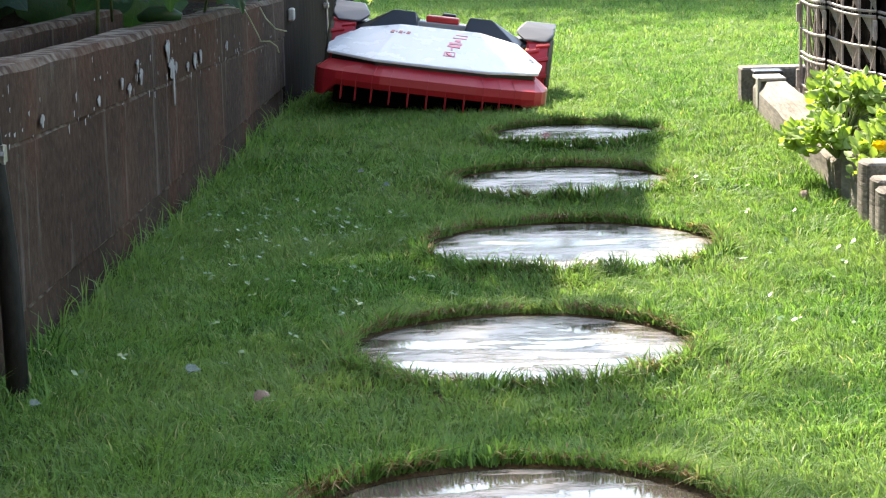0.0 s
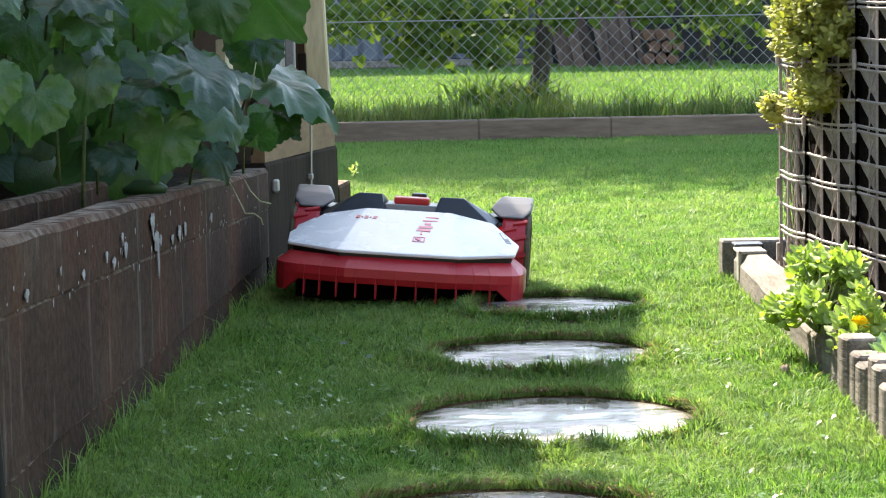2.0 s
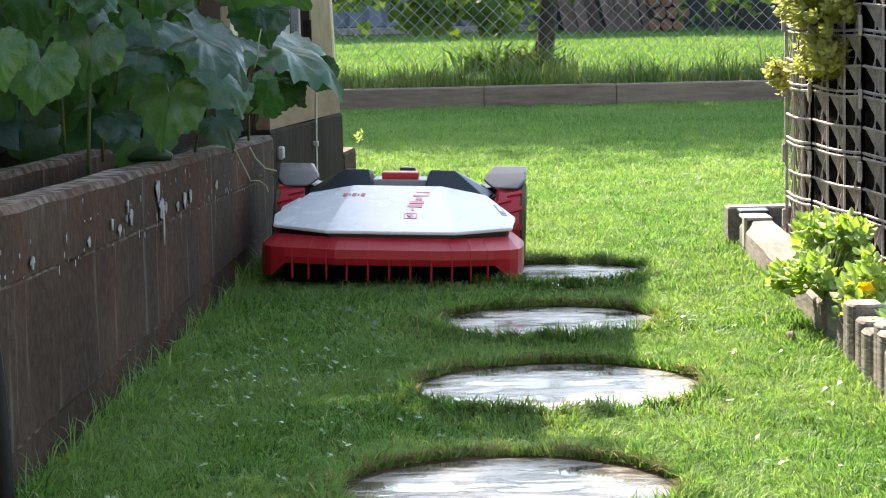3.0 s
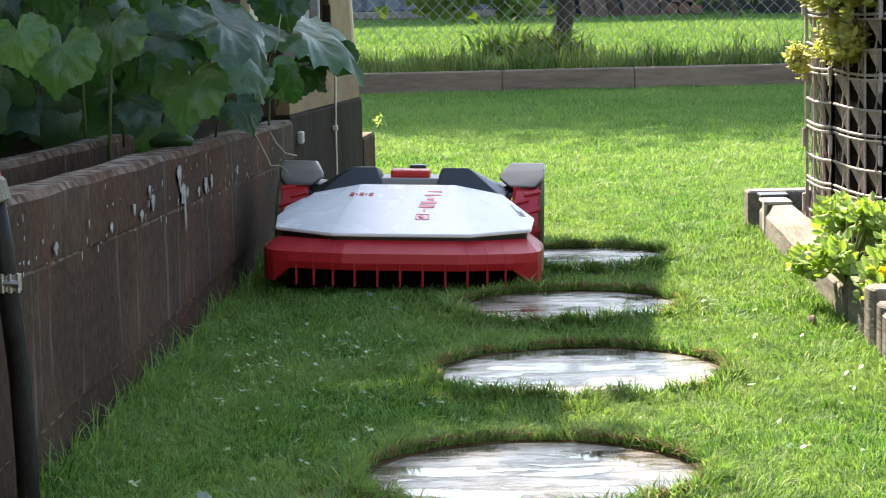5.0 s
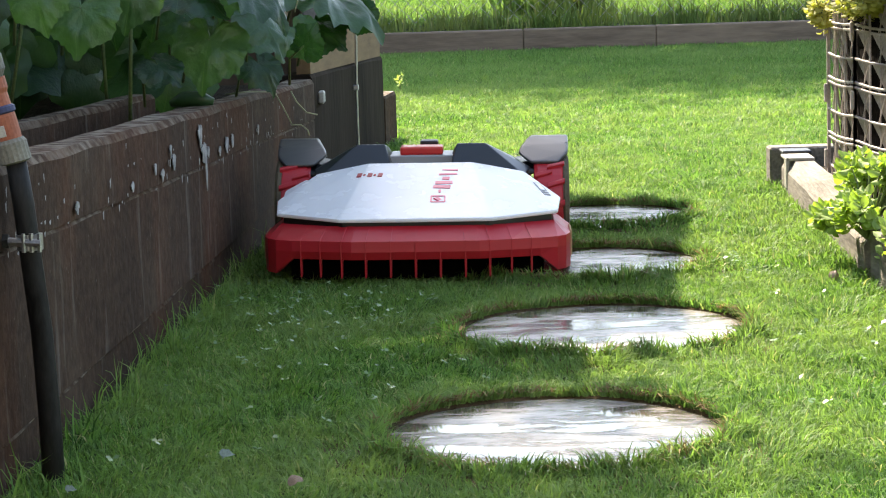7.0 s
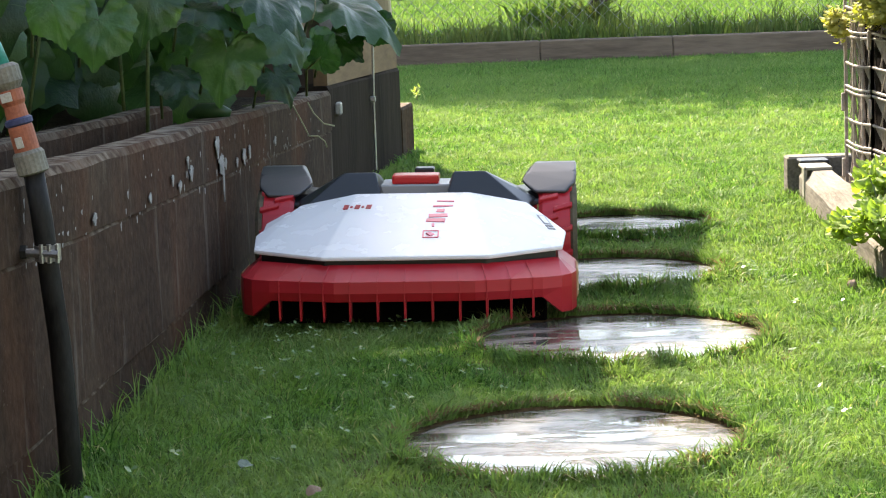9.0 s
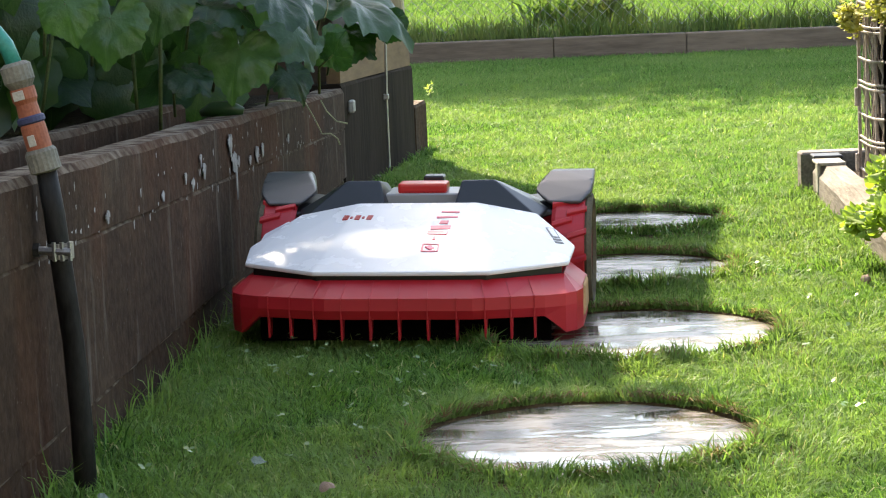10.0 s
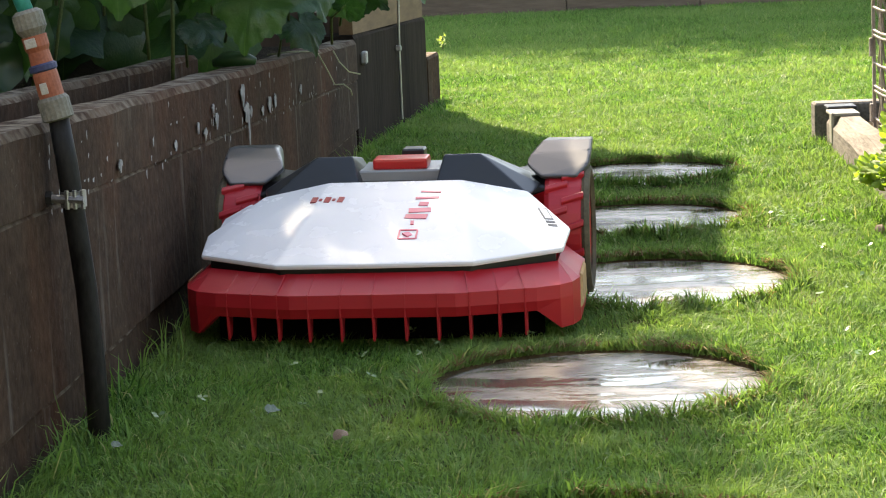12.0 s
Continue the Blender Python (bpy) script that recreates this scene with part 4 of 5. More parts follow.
def build_cucumber():
    plant = thing("cucumber_plant", "lush cucumber plant with broad green leaves spilling over the wall", "plant")
    rng = random.Random(11)
    big = [leaf_mesh("leaf", cuke_outline(54), (0.15, 0.3, 0.45, 0.6, 0.75, 0.88, 1.0), c, i, f) for i, (c, f) in enumerate(((0.10, 0.10), (0.22, 0.05), (0.05, 0.45), (0.15, -0.2)))]
    small = [leaf_mesh("leaf", cuke_outline(18), (0.35, 0.7, 1.0), c, 20 + i, 0.25) for i, c in enumerate((0.1, 0.3, 0.45))]
    for me in big + small:
        me.materials.append(M_CUKE)

    def put(me, m):
        ob = new("leaf", me)
        ob.parent = plant
        ob.matrix_basis = m

    def hero(base, tip, depth, normal, size, k):
        """A leaf at a distance from its stalk's end to its tip, both as (x, z); its face turns along normal."""
        at = Vector((base[0], depth, base[1]))
        to = Vector((tip[0], depth - 0.03, tip[1])) - at
        put(big[k], leaf_pose(at, to, normal, size))
        root = Vector((base[0] - 0.03 - 0.03 * rng.random(), depth + 0.07, max(0.26, base[1] - 0.07)))
        mid = (root + at) / 2 + Vector((-0.012, 0, 0.012))
        part("leaf_stalk", tube([root, mid, at], [0.0026, 0.0022, 0.0018], 6), M_STEM, plant, smooth=True)

    up, flat, out, under = (0.05, -0.36, 0.92), (0.0, -0.16, 0.98), (-0.1, -0.95, 0.25), (0.1, -0.75, -0.5)
    hero((-0.550, 0.458), (-0.567, 0.359), 3.25, out, 0.076, 0)
    hero((-0.566, 0.486), (-0.552, 0.410), 3.00, out, 0.057, 1)
    hero((-0.498, 0.485), (-0.510, 0.392), 3.40, (0.2, -0.95, 0.2), 0.073, 1)
    hero((-0.524, 0.604), (-0.418, 0.598), 3.40, (0.1, -0.35, 0.92), 0.100, 3)
    hero((-0.496, 0.561), (-0.427, 0.522), 3.38, up, 0.061, 2)
    hero((-0.507, 0.557), (-0.552, 0.515), 3.45, under, 0.061, 0)
    hero((-0.423, 0.600), (-0.383, 0.521), 3.60, (-0.35, -0.9, 0.1), 0.074, 2)
    hero((-0.362, 0.492), (-0.252, 0.420), 3.60, (0.25, -0.25, 0.95), 0.122, 3)
    hero((-0.446, 0.463), (-0.323, 0.438), 3.55, flat, 0.090, 0)
    hero((-0.405, 0.392), (-0.421, 0.326), 3.58, (0.0, -0.72, 0.65), 0.085, 1)
    hero((-0.478, 0.360), (-0.414, 0.311), 3.50, (0.2, -0.6, 0.7), 0.053, 2)
    hero((-0.337, 0.411), (-0.281, 0.321), 3.80, (0.55, -0.6, 0.55), 0.080, 2)
    hero((-0.279, 0.362), (-0.250, 0.420), 3.90, (-0.3, -0.9, 0.2), 0.049, 0)
    hero((-0.300, 0.385), (-0.270, 0.320), 3.95, out, 0.057, 1)
    hero((-0.358, 0.334), (-0.311, 0.272), 3.90, (0.5, -0.7, 0.4), 0.061, 1)
    hero((-0.298, 0.645), (-0.203, 0.504), 4.00, (-0.25, -0.95, 0.1), 0.155, 1)
    hero((-0.277, 0.456), (-0.111, 0.385), 4.20, (0.15, -0.22, 0.97), 0.160, 3)
    hero((-0.197, 0.400), (-0.154, 0.349), 4.25, (-0.2, -0.95, 0.1), 0.047, 0)
    hero((-0.269, 0.377), (-0.188, 0.323), 4.20, (0.3, -0.8, 0.5), 0.065, 2)
    hero((-0.610, 0.560), (-0.600, 0.470), 3.55, out, 0.072, 1)
    hero((-0.620, 0.610), (-0.560, 0.580), 3.30, up, 0.065, 3)
    hero((-0.440, 0.580), (-0.450, 0.480), 3.75, out, 0.080, 0)
    hero((-0.350, 0.600), (-0.330, 0.500), 3.95, (-0.2, -0.9, 0.3), 0.080, 1)
    hero((-0.390, 0.470), (-0.360, 0.380), 3.90, out, 0.076, 1)
    hero((-0.300, 0.520), (-0.270, 0.430), 4.15, (0.2, -0.9, 0.3), 0.076, 0)
    hero((-0.470, 0.420), (-0.480, 0.330), 3.80, out, 0.068, 0)
    for i in range(95):
        y, z = rng.uniform(3.85, 4.75), rng.uniform(0.33, 0.74)
        x = wall_x(y) + rng.uniform(-0.65, -0.12)
        a = rng.uniform(-2.6, -0.5)
        put(rng.choice(small), leaf_pose((x, y, z), (math.cos(a), rng.uniform(-0.6, 0.3), math.sin(a)), (rng.uniform(-0.5, 0.5), -0.5, rng.uniform(0.3, 1.0)), rng.uniform(0.055, 0.095)))
    # upper growth, above the view, added for shade; far-side leaves block the sky
    vs, fs = [], []
    proto = [(np.array([v.co[:] for v in me.vertices]), np.array([p.vertices[:] for p in me.polygons])) for me in small]
    # Rays kept free of leaves so the sun reaches these spots.
    gaps = [Vector((-0.25, 4.0, 0.57)), Vector((-0.18, 4.2, 0.41)), Vector((-0.33, 3.6, 0.47)), Vector((-0.40, 3.6, 0.56)), Vector((-0.26, 3.9, 0.39)), Vector((-0.52, 3.45, 0.54))]
    for i in range(1180):
        far_side = i >= 260
        y, z = rng.uniform(3.75, 4.6), rng.uniform(0.80, 1.45)
        if far_side:
            y = rng.uniform(2.0, 4.85)
        c = Vector(((rng.uniform(-1.65, -0.78)) if far_side else wall_x(y) + rng.uniform(-0.6, 0.06), y, rng.uniform(0.3, 1.5) if far_side else z))
        if not far_side and any(((c - g) - sun_dir * (c - g).dot(sun_dir)).length < 0.11 for g in gaps):
            continue
        a = rng.uniform(-2.6, -0.5)
        m = np.array(leaf_pose(c, (math.cos(a), rng.uniform(-0.6, 0.3), math.sin(a)), (rng.uniform(-0.5, 0.5), rng.uniform(-0.5, 0.7), rng.uniform(0.3, 1.0)), rng.uniform(0.07, 0.11)))
        v, f = rng.choice(proto)
        fs.append(f + sum(len(q) for q in vs))
        vs.append(v @ m[:3, :3].T + m[:3, 3])
    tagged(np_mesh("upper_leaves", np.concatenate(vs), np.concatenate(fs), M_CUKE, plant), kind="stuff")
    for i in range(210):
        x, y, z = rng.uniform(-1.15, -0.50), rng.uniform(3.95, 4.75), rng.uniform(0.27, 0.62)
        a = rng.uniform(-2.6, -0.5)
        put(rng.choice(small), leaf_pose((x, y, z), (math.cos(a), -0.3, math.sin(a)), (rng.uniform(-0.5, 0.5), -0.6, 0.5), rng.uniform(0.05, 0.085)))
    for i in range(40):
        y, z = rng.uniform(3.3, 3.75), rng.uniform(0.42, 0.64)
        x = rng.uniform(-1.05, -0.72)
        a = rng.uniform(-2.2, -0.9)
        put(rng.choice(small), leaf_pose((x, y, z), (math.cos(a), -0.3, math.sin(a)), (0.1, -0.6, 0.5), rng.uniform(0.06, 0.09)))
    for i in range(9):
        y = 3.7 + 0.11 * i
        x = wall_x(y) - rng.uniform(0.15, 0.5)
        pts = [(x, y, 0.22)]
        for k in range(1, 7):
            pts.append((x + rng.uniform(-0.05, 0.05), y + rng.uniform(-0.05, 0.05), 0.22 + k * 0.2))
        part("stem", tube(pts, [0.0035, 0.0035, 0.003, 0.003, 0.003, 0.003, 0.002], 6), M_STEM, plant, smooth=True)
    # tendrils over the wall's edge
    for pts in TENDRILS:
        part("tendril", tube(pts, 0.0013, 5), M_TENDRIL, plant, smooth=True)
    # a young cucumber lying on the soil
    part("fruit", tube([(-0.475, 3.62, 0.290), (-0.455, 3.61, 0.296), (-0.425, 3.60, 0.297), (-0.405, 3.60, 0.292)], [0.006, 0.013, 0.013, 0.006], 10), M_CUKE, plant, "small green cucumber", smooth=True)


build_cucumber()


# ---- planted bed with plastic lattice on the other side ----
def build_bed():
    rail = thing("bed_edging", "weathered grey timber edging of a flower bed", "edging")
    bm = slab_along(3.46, 4.60, lambda y: 0, 0.07, -0.02, 0.074, 16, 0.016, 0.006)
    bmesh.ops.scale(bm, vec=(-1, 1, 1), verts=bm.verts[:])
    for v in bm.verts:
        v.co.x += rail_x(v.co.y)
    part("rail", bm, M_OLDWOOD, rail, "weathered rounded rail")
    rng = random.Random(5)
    y = 3.44
    for i in range(11):
        w = rng.uniform(0.055, 0.075)
        h = 0.085 + rng.uniform(-0.012, 0.010)
        x = rail_x(y) + rng.uniform(-0.006, 0.004)
        b = hull([(x + dx, y - w + dy, z) for dx, dy in ((0.006, 0.003), (0.0, w * 0.3), (0.0, w * 0.7), (0.006, w - 0.003), (0.05, w - 0.004), (0.05, 0.004)) for z in (-0.03, h)], 0.003)
        part("stake", b, M_OLDWOOD, rail)
        y -= w + 0.004
    part("end_board", box(0.622, 1.25, 4.66, 4.72, -0.02, 0.086, 0.004), M_OLDWOOD, rail, "weathered end board")
    part("cap", box(0.640, 0.700, 4.60, 4.665, 0.074, 0.084, 0.002), M_BLACK, rail, "black cap")
    br = part("bracket", box(0.634, 0.690, 4.50, 4.585, 0.074, 0.080, 0.001), M_CREAM, rail, "pale angle bracket")
    part("flange", box(0.633, 0.639, 4.50, 4.53, 0.020, 0.080, 0.001), M_CREAM, br)
    soil = bmesh.new()
    rows = [[soil.verts.new((x, yy, 0.05 + 0.012 * noise.noise((x * 20, yy * 20, 3)))) for x in (rail_x(yy) + 0.05, 0.8, 1.0, 1.3)] for yy in [2.5 + 0.16 * i for i in range(14)]]
    for a, b in zip(rows, rows[1:]):
        for i in range(3):
            soil.faces.new((a[i], a[i + 1], b[i + 1], b[i]))
    tagged(part("flower_bed_soil", soil, M_EARTH), "dark soil of the flower bed", "soil", kind="structure")
    stake = box(0.690, 0.704, 3.20, 3.255, 0.03, 0.205, 0.003)
    tagged(part("wooden_stake", stake, M_PALEWOOD), "short pale wooden stake in the flower bed", "stake")


build_bed()


def build_lattice():
    lat = thing("lattice_planter", "tall planter wall of greyed brown plastic lattice panels", "planter")
    rows_n, pitch, z0 = 12, 0.0527, 0.035
    corners = [(0.690, 4.32), (0.706, 4.12), (0.748, 3.86), (0.804, 3.60), (0.87, 3.38)]
    for i, ((xa, ya), (xb, yb)) in enumerate(zip(corners, corners[1:])):
        sag = lambda u: 0.002 * math.sin(math.pi * u)
        xs = lambda u: xa + (xb - xa) * u - sag(u)
        panel = new("lattice_panel")
        panel.parent = lat
        cols = 3
        for r in range(rows_n + 1):
            z = z0 + r * pitch
            pair = (0.0, 0.009) if r % 2 == 0 else (0.0,)
            for dz in pair:
                pts = [(xs(u), ya + (yb - ya) * u, z + dz - 0.004 * math.sin(math.pi * u)) for u in (k / 8 for k in range(9))]
                part("crossbar", tube(pts, 0.0028, 5), M_TRELLIS, panel)
        for c in range(cols + 1):
            u = c / cols
            yy = ya + (yb - ya) * u
            thick = 0.003 if c in (0, cols) else 0.0018
            part("upright", box(xs(u) - thick, xs(u) + thick, yy - thick, yy + thick, z0 - 0.03, z0 + rows_n * pitch + 0.02), M_TRELLIS, panel)
        for r in range(rows_n):
            for c in range(cols):
                u0, um, u1 = (c + 0.05) / cols, (c + 0.5) / cols, (c + 0.95) / cols
                at = lambda u, h, d=0.0: (xs(u) + d, ya + (yb - ya) * u, z0 + (r + h) * pitch - 0.004 * math.sin(math.pi * u))
                bm = bmesh.new()
                bm.faces.new([bm.verts.new(p) for p in (at(u0, 0.98, 0.002), at(um + 0.22 / cols, 0.98, 0.005), at(um + 0.03, 0.04, 0.012))])
                ex = bmesh.ops.extrude_face_region(bm, geom=bm.faces[:])
                bmesh.ops.translate(bm, vec=(0.0025, 0.001, 0), verts=[g for g in ex["geom"] if isinstance(g, bmesh.types.BMVert)])
                part("fin", bm, M_TRELLIS, panel)
                part("brace", tube([at(u1, 1.0), at(um, 0.0)], 0.0013, 4), M_TRELLIS, panel)
                part("brace", tube([at(um, 1.0, 0.004), at(um, 0.0, 0.004)], 0.0011, 4), M_TRELLIS, panel)
    for x0, y in corners[:4]:
        for k in range(5):
            part("hinge", box(x0 - 0.009, x0 - 0.002, y - 0.007, y + 0.003, z0 + 0.045 + k * 0.125, z0 + 0.080 + k * 0.125, 0.0015), M_TRELLIS, lat)
    part("fill", hull([(x + d, y, z) for x, y in corners for d in (0.022, 0.45) for z in (0.03, 0.70)], 0.002), M_FABRIC, lat, "dark planting fabric inside")


build_lattice()


def rosette_plant(name, label, centre, spread, tips, leaf, size, mat, seed, droop=0.2, flower=None, lobes=((0, 0, 0, 1.0),)):
    """A bushy plant: stems from its foot to many tips, each with a rosette of small leaves."""
    rng = np.random.default_rng(seed)
    plant = thing(name, label, "plant")
    out = [(0.0, 0.0), (0.26, 0.25), (0.38, 0.6), (0.24, 0.9), (0.0, 1.0), (-0.24, 0.9), (-0.38, 0.6), (-0.26, 0.25)]
    vs, fs = [], []
    stems = bmesh.new()
    c = np.array(centre)
    for i in range(tips):
        d = rng.normal(0, 1, 3)
        d /= np.linalg.norm(d)
        if d[2] < -0.5:
            d[2] *= -0.5
        lx, ly, lz, part_size = lobes[i % len(lobes)]
        p = c + np.array([lx, ly, lz]) + d * np.array(spread) * part_size * rng.uniform(0.45, 1.05)
        if i % 3 == 0:
            tube([tuple(c + (p - c) * 0.05 - np.array([0, 0, spread[2] * 0.5])), tuple(c + (p - c) * 0.6), tuple(p)], [0.002, 0.0016, 0.0012], 4, stems)
        axis = d * 0.7 + np.array([-0.25, -0.35, 0.8])
        axis /= np.linalg.norm(axis)
        u = np.cross(axis, [0.3, 0.2, 0.9])
        u /= np.linalg.norm(u)
        w = np.cross(axis, u)
        for k in range(leaf):
            a = 2.4 * k + rng.uniform(-0.2, 0.2)
            rise = rng.uniform(0.15, 0.9)
            t = u * math.cos(a) + w * math.sin(a) + axis * rise - np.array([0, 0, droop])
            t /= np.linalg.norm(t)
            s = np.cross(t, axis)
            s /= np.linalg.norm(s) + 1e-9
            n = np.cross(s, t)
            L = size * rng.uniform(0.6, 1.2)
            o = p - axis * 0.006 * k * 0.5
            base = len(vs)
            for x, y in out:
                vs.append(o + (s * x * 0.85 + t * y + n * (0.25 * y * y - 0.5 * abs(x))) * L)
            vs.append(o + (t * 0.55 + n * 0.02) * L)
            for j in range(8):
                fs.append((base + j, base + (j + 1) % 8, base + 8))
    ob = np_mesh("foliage", np.array(vs), np.array(fs), mat, plant)
    tagged(ob, kind="stuff")
    tagged(part("stem", stems, M_STEM, plant), kind="stuff")
    if flower:
        fl = bmesh.new()
        for q in range(26):
            a, e = rng.uniform(0, 6.28), rng.uniform(-0.2, 1.4)
            o = Vector((math.cos(a) * math.cos(e), math.sin(a) * math.cos(e), math.sin(e))) * 0.013
            side = o.cross(Vector((0.2, 0.3, 1))).normalized() * 0.006
            vv = [fl.verts.new(o * 0.4), fl.verts.new(o + side), fl.verts.new(o * 1.35), fl.verts.new(o - side)]
            fl.faces.new(vv)
        part("flower_head", fl, M_PETAL, plant, "bright yellow flower head").matrix_basis = pose(*flower)
    return plant


rosette_plant("flowering_herb", "light green leafy plant with a yellow flower at the bed edge", (0.612, 3.46, 0.105), (0.070, 0.17, 0.085), 240, 9, 0.0205, M_HERB, 3, flower=(0.640, 3.28, 0.095), lobes=((0.0, 0.12, 0.045, 0.45), (0.035, 0.0, 0.06, 0.42), (-0.02, -0.02, 0.0, 0.5), (0.05, -0.10, 0.0, 0.5), (0.02, -0.16, -0.03, 0.42), (-0.045, 0.10, -0.02, 0.30), (0.065, 0.06, 0.015, 0.35)))
rosette_plant("wall_weed", "small pale green weed at the end of the wall", (-0.175, 5.90, 0.165), (0.012, 0.02, 0.04), 6, 4, 0.009, M_HERB, 12)
rosette_plant("pale_edged_plant", "low plant with rounded pale-edged green leaves", (0.690, 3.16, 0.065), (0.055, 0.10, 0.045), 34, 8, 0.034, M_VARIE, 4)
rosette_plant("trailing_sedum", "yellow-green sedum trailing over the top of the lattice", (0.712, 4.05, 0.545), (0.080, 0.20, 0.14), 1150, 9, 0.0145, M_SEDUM, 5, 0.35)
rosette_plant("trailing_sedum", "yellow-green sedum trailing down the lattice panel", (0.705, 4.02, 0.415), (0.045, 0.12, 0.06), 260, 9, 0.0145, M_SEDUM, 6, 0.5)
rosette_plant("trailing_sedum", "yellow-green sedum sprig hanging by the lattice corner", (0.662, 4.24, 0.375), (0.022, 0.03, 0.045), 40, 8, 0.014, M_SEDUM, 8, 0.6)


# ---- far side: sleepers, wire fence, tree and the next garden ----
def build_far():
    ends = [-6.0, -3.5, -1.0, 0.26, 0.86, 2.1, 3.6, 6.0]
    for a, b in zip(ends, ends[1:]):
        s = box(a + 0.001, b - 0.001, 10.245, 10.335, -0.03, 0.096, 0.005, turn=pose(0, 0, 0.001 * math.sin(a * 3)))
        tagged(part("timber_sleeper", s, M_SLEEPER), "brown timber sleeper edging the far lawn", "sleeper", "sleepers along the far lawn")
    fence = thing("wire_fence", "galvanised chain-link fence behind the lawn", "fence")
    # chain link: zigzag wires that share their corners
    cell, y = 0.062, 10.72
    bm = bmesh.new()
    z0, rows_n = 0.12, 17
    for i in range(78):
        x = -1.6 + i * cell
        pts = [(x + (cell / 2 + 0.002) * (1 if k % 2 else 0), y + (0.003 if k % 2 else -0.003), z0 + k * cell * 0.5) for k in range(rows_n * 2)]
        tube(pts, 0.0020, 3, bm, False)
        pts = [(x + cell - (cell / 2 + 0.002) * (1 if k % 2 else 0), y - (0.003 if k % 2 else -0.003), z0 + k * cell * 0.5) for k in range(rows_n * 2)]
        tube(pts, 0.0020, 3, bm, False)
    tagged(part("chain_link", bm, M_WIRE, fence), kind="stuff")
    for z in (0.55, 1.15):
        part("strand", tube([(-1.7, y - 0.006, z), (1.0, y - 0.006, z - 0.004), (3.3, y - 0.006, z)], 0.0030, 5), M_WIRE, fence)
    for x in (-1.7, 3.3):
        part("fence_post", tube([(x, y, 0.05), (x, y, 1.25)], 0.025, 10), M_STEEL, fence)
    # tree that carries a grape vine
    tree = thing("tree", "leaning dark tree trunk with sunlit vine leaves behind the fence", "tree")
    part("trunk", tube([(0.560, 11.45, 0.0), (0.575, 11.45, 0.12), (0.610, 11.45, 0.28), (0.630, 11.47, 0.5), (0.625, 11.5, 0.8), (0.60, 11.5, 1.2), (0.63, 11.5, 1.7)], [0.070, 0.055, 0.047, 0.044, 0.042, 0.04, 0.03], 12), M_BARK, tree, smooth=True)
    rng = random.Random(9)
    for a in range(9):
        t = a * 0.7
        x = 0.62 + 1.0 * math.cos(t) * rng.uniform(0.7, 1.8)
        part("limb", tube([(0.625, 11.5, 0.75 + 0.07 * a), ((0.62 + x) / 2, 11.5 + 0.2 * math.sin(t), 1.0 + 0.06 * a), (x, 11.5 + 0.5 * math.sin(t), 0.95 + 0.06 * a)], [0.025, 0.016, 0.008], 6), M_BARK, tree, smooth=True)
    r = np.random.default_rng(21)
    shape = np.array([(0, 0), (0.45, -0.12), (0.52, 0.3), (0.30, 0.45), (0.28, 0.75), (0, 1.0), (-0.28, 0.75), (-0.30, 0.45), (-0.52, 0.3), (-0.45, -0.12)])
    clumps = []
    for _ in range(230):
        x = r.uniform(-1.6, 3.2)
        low = 0.50 if x < -0.05 else 0.40 if x < 0.56 else 0.60
        z = low + abs(r.normal(0, 0.35)) + 0.05
        clumps.append((x, r.uniform(11.0, 12.0), min(z, 1.25), r.uniform(0.05, 0.11)))
    for x, z in ((0.02, 0.50), (0.08, 0.44), (0.30, 0.42), (0.36, 0.38), (0.22, 0.45), (0.84, 0.62), (0.72, 0.64), (1.0, 0.66), (1.12, 0.58), (0.66, 0.56), (0.90, 0.64), (1.55, 0.52), (1.40, 0.62)):
        clumps.append((x, 11.05, z, 0.05))
    vs, fs = [], []
    for cx, cy, cz, rad in clumps:
        for _ in range(int(11 + 130 * rad)):
            o = np.array([cx, cy, cz]) + r.normal(0, 1, 3) * rad * np.array([0.9, 0.9, 0.75])
            a = r.uniform(-2.9, -0.25)
            t = np.array([math.cos(a), r.uniform(-0.6, 0.6), math.sin(a)])
            t /= np.linalg.norm(t)
            n = np.array([r.uniform(-0.7, 0.7), -0.6, r.uniform(0.1, 1.0)])
            s = np.cross(t, n)
            s /= np.linalg.norm(s)
            n = np.cross(s, t)
            L = r.uniform(0.035, 0.075)
            i = len(vs)
            for px, py in shape:
                vs.append(o + (s * px + t * py - n * (0.5 * abs(px) ** 1.5 + 0.15 * py * py)) * L)
            vs.append(o + t * 0.3 * L)
            for k in range(10):
                fs.append((i + k, i + (k + 1) % 10, i + 10))
    tagged(np_mesh("crown", np.array(vs), np.array(fs), M_VINE_STUFF, tree), kind="stuff")
    # low weeds round the trunk
    v, f = blades(r, np.array([0.56, 11.25]) + r.normal(0, 1, (260, 2)) * np.array([0.08, 0.05]), 0.09, 0.15, 0.016, 0.9)
    tagged(np_mesh("weeds", v, f, M_GRASS_TALL), "weeds round the foot of the tree", "weeds", kind="stuff")
    v, f = blades(r, np.array([0.36, 11.6]) + r.normal(0, 1, (260, 2)) * np.array([0.10, 0.05]), 0.09, 0.17, 0.02, 0.9)
    tagged(np_mesh("weeds", v, f, M_GRASS_FAR), "sunlit weeds beside the tree", "weeds", kind="stuff")
    # neighbour's shed
    shed = thing("neighbour_shed", "long blue-grey sheet-clad shed in the next garden", "shed")
    for i in range(24):
        x = -3.0 + i * 0.175
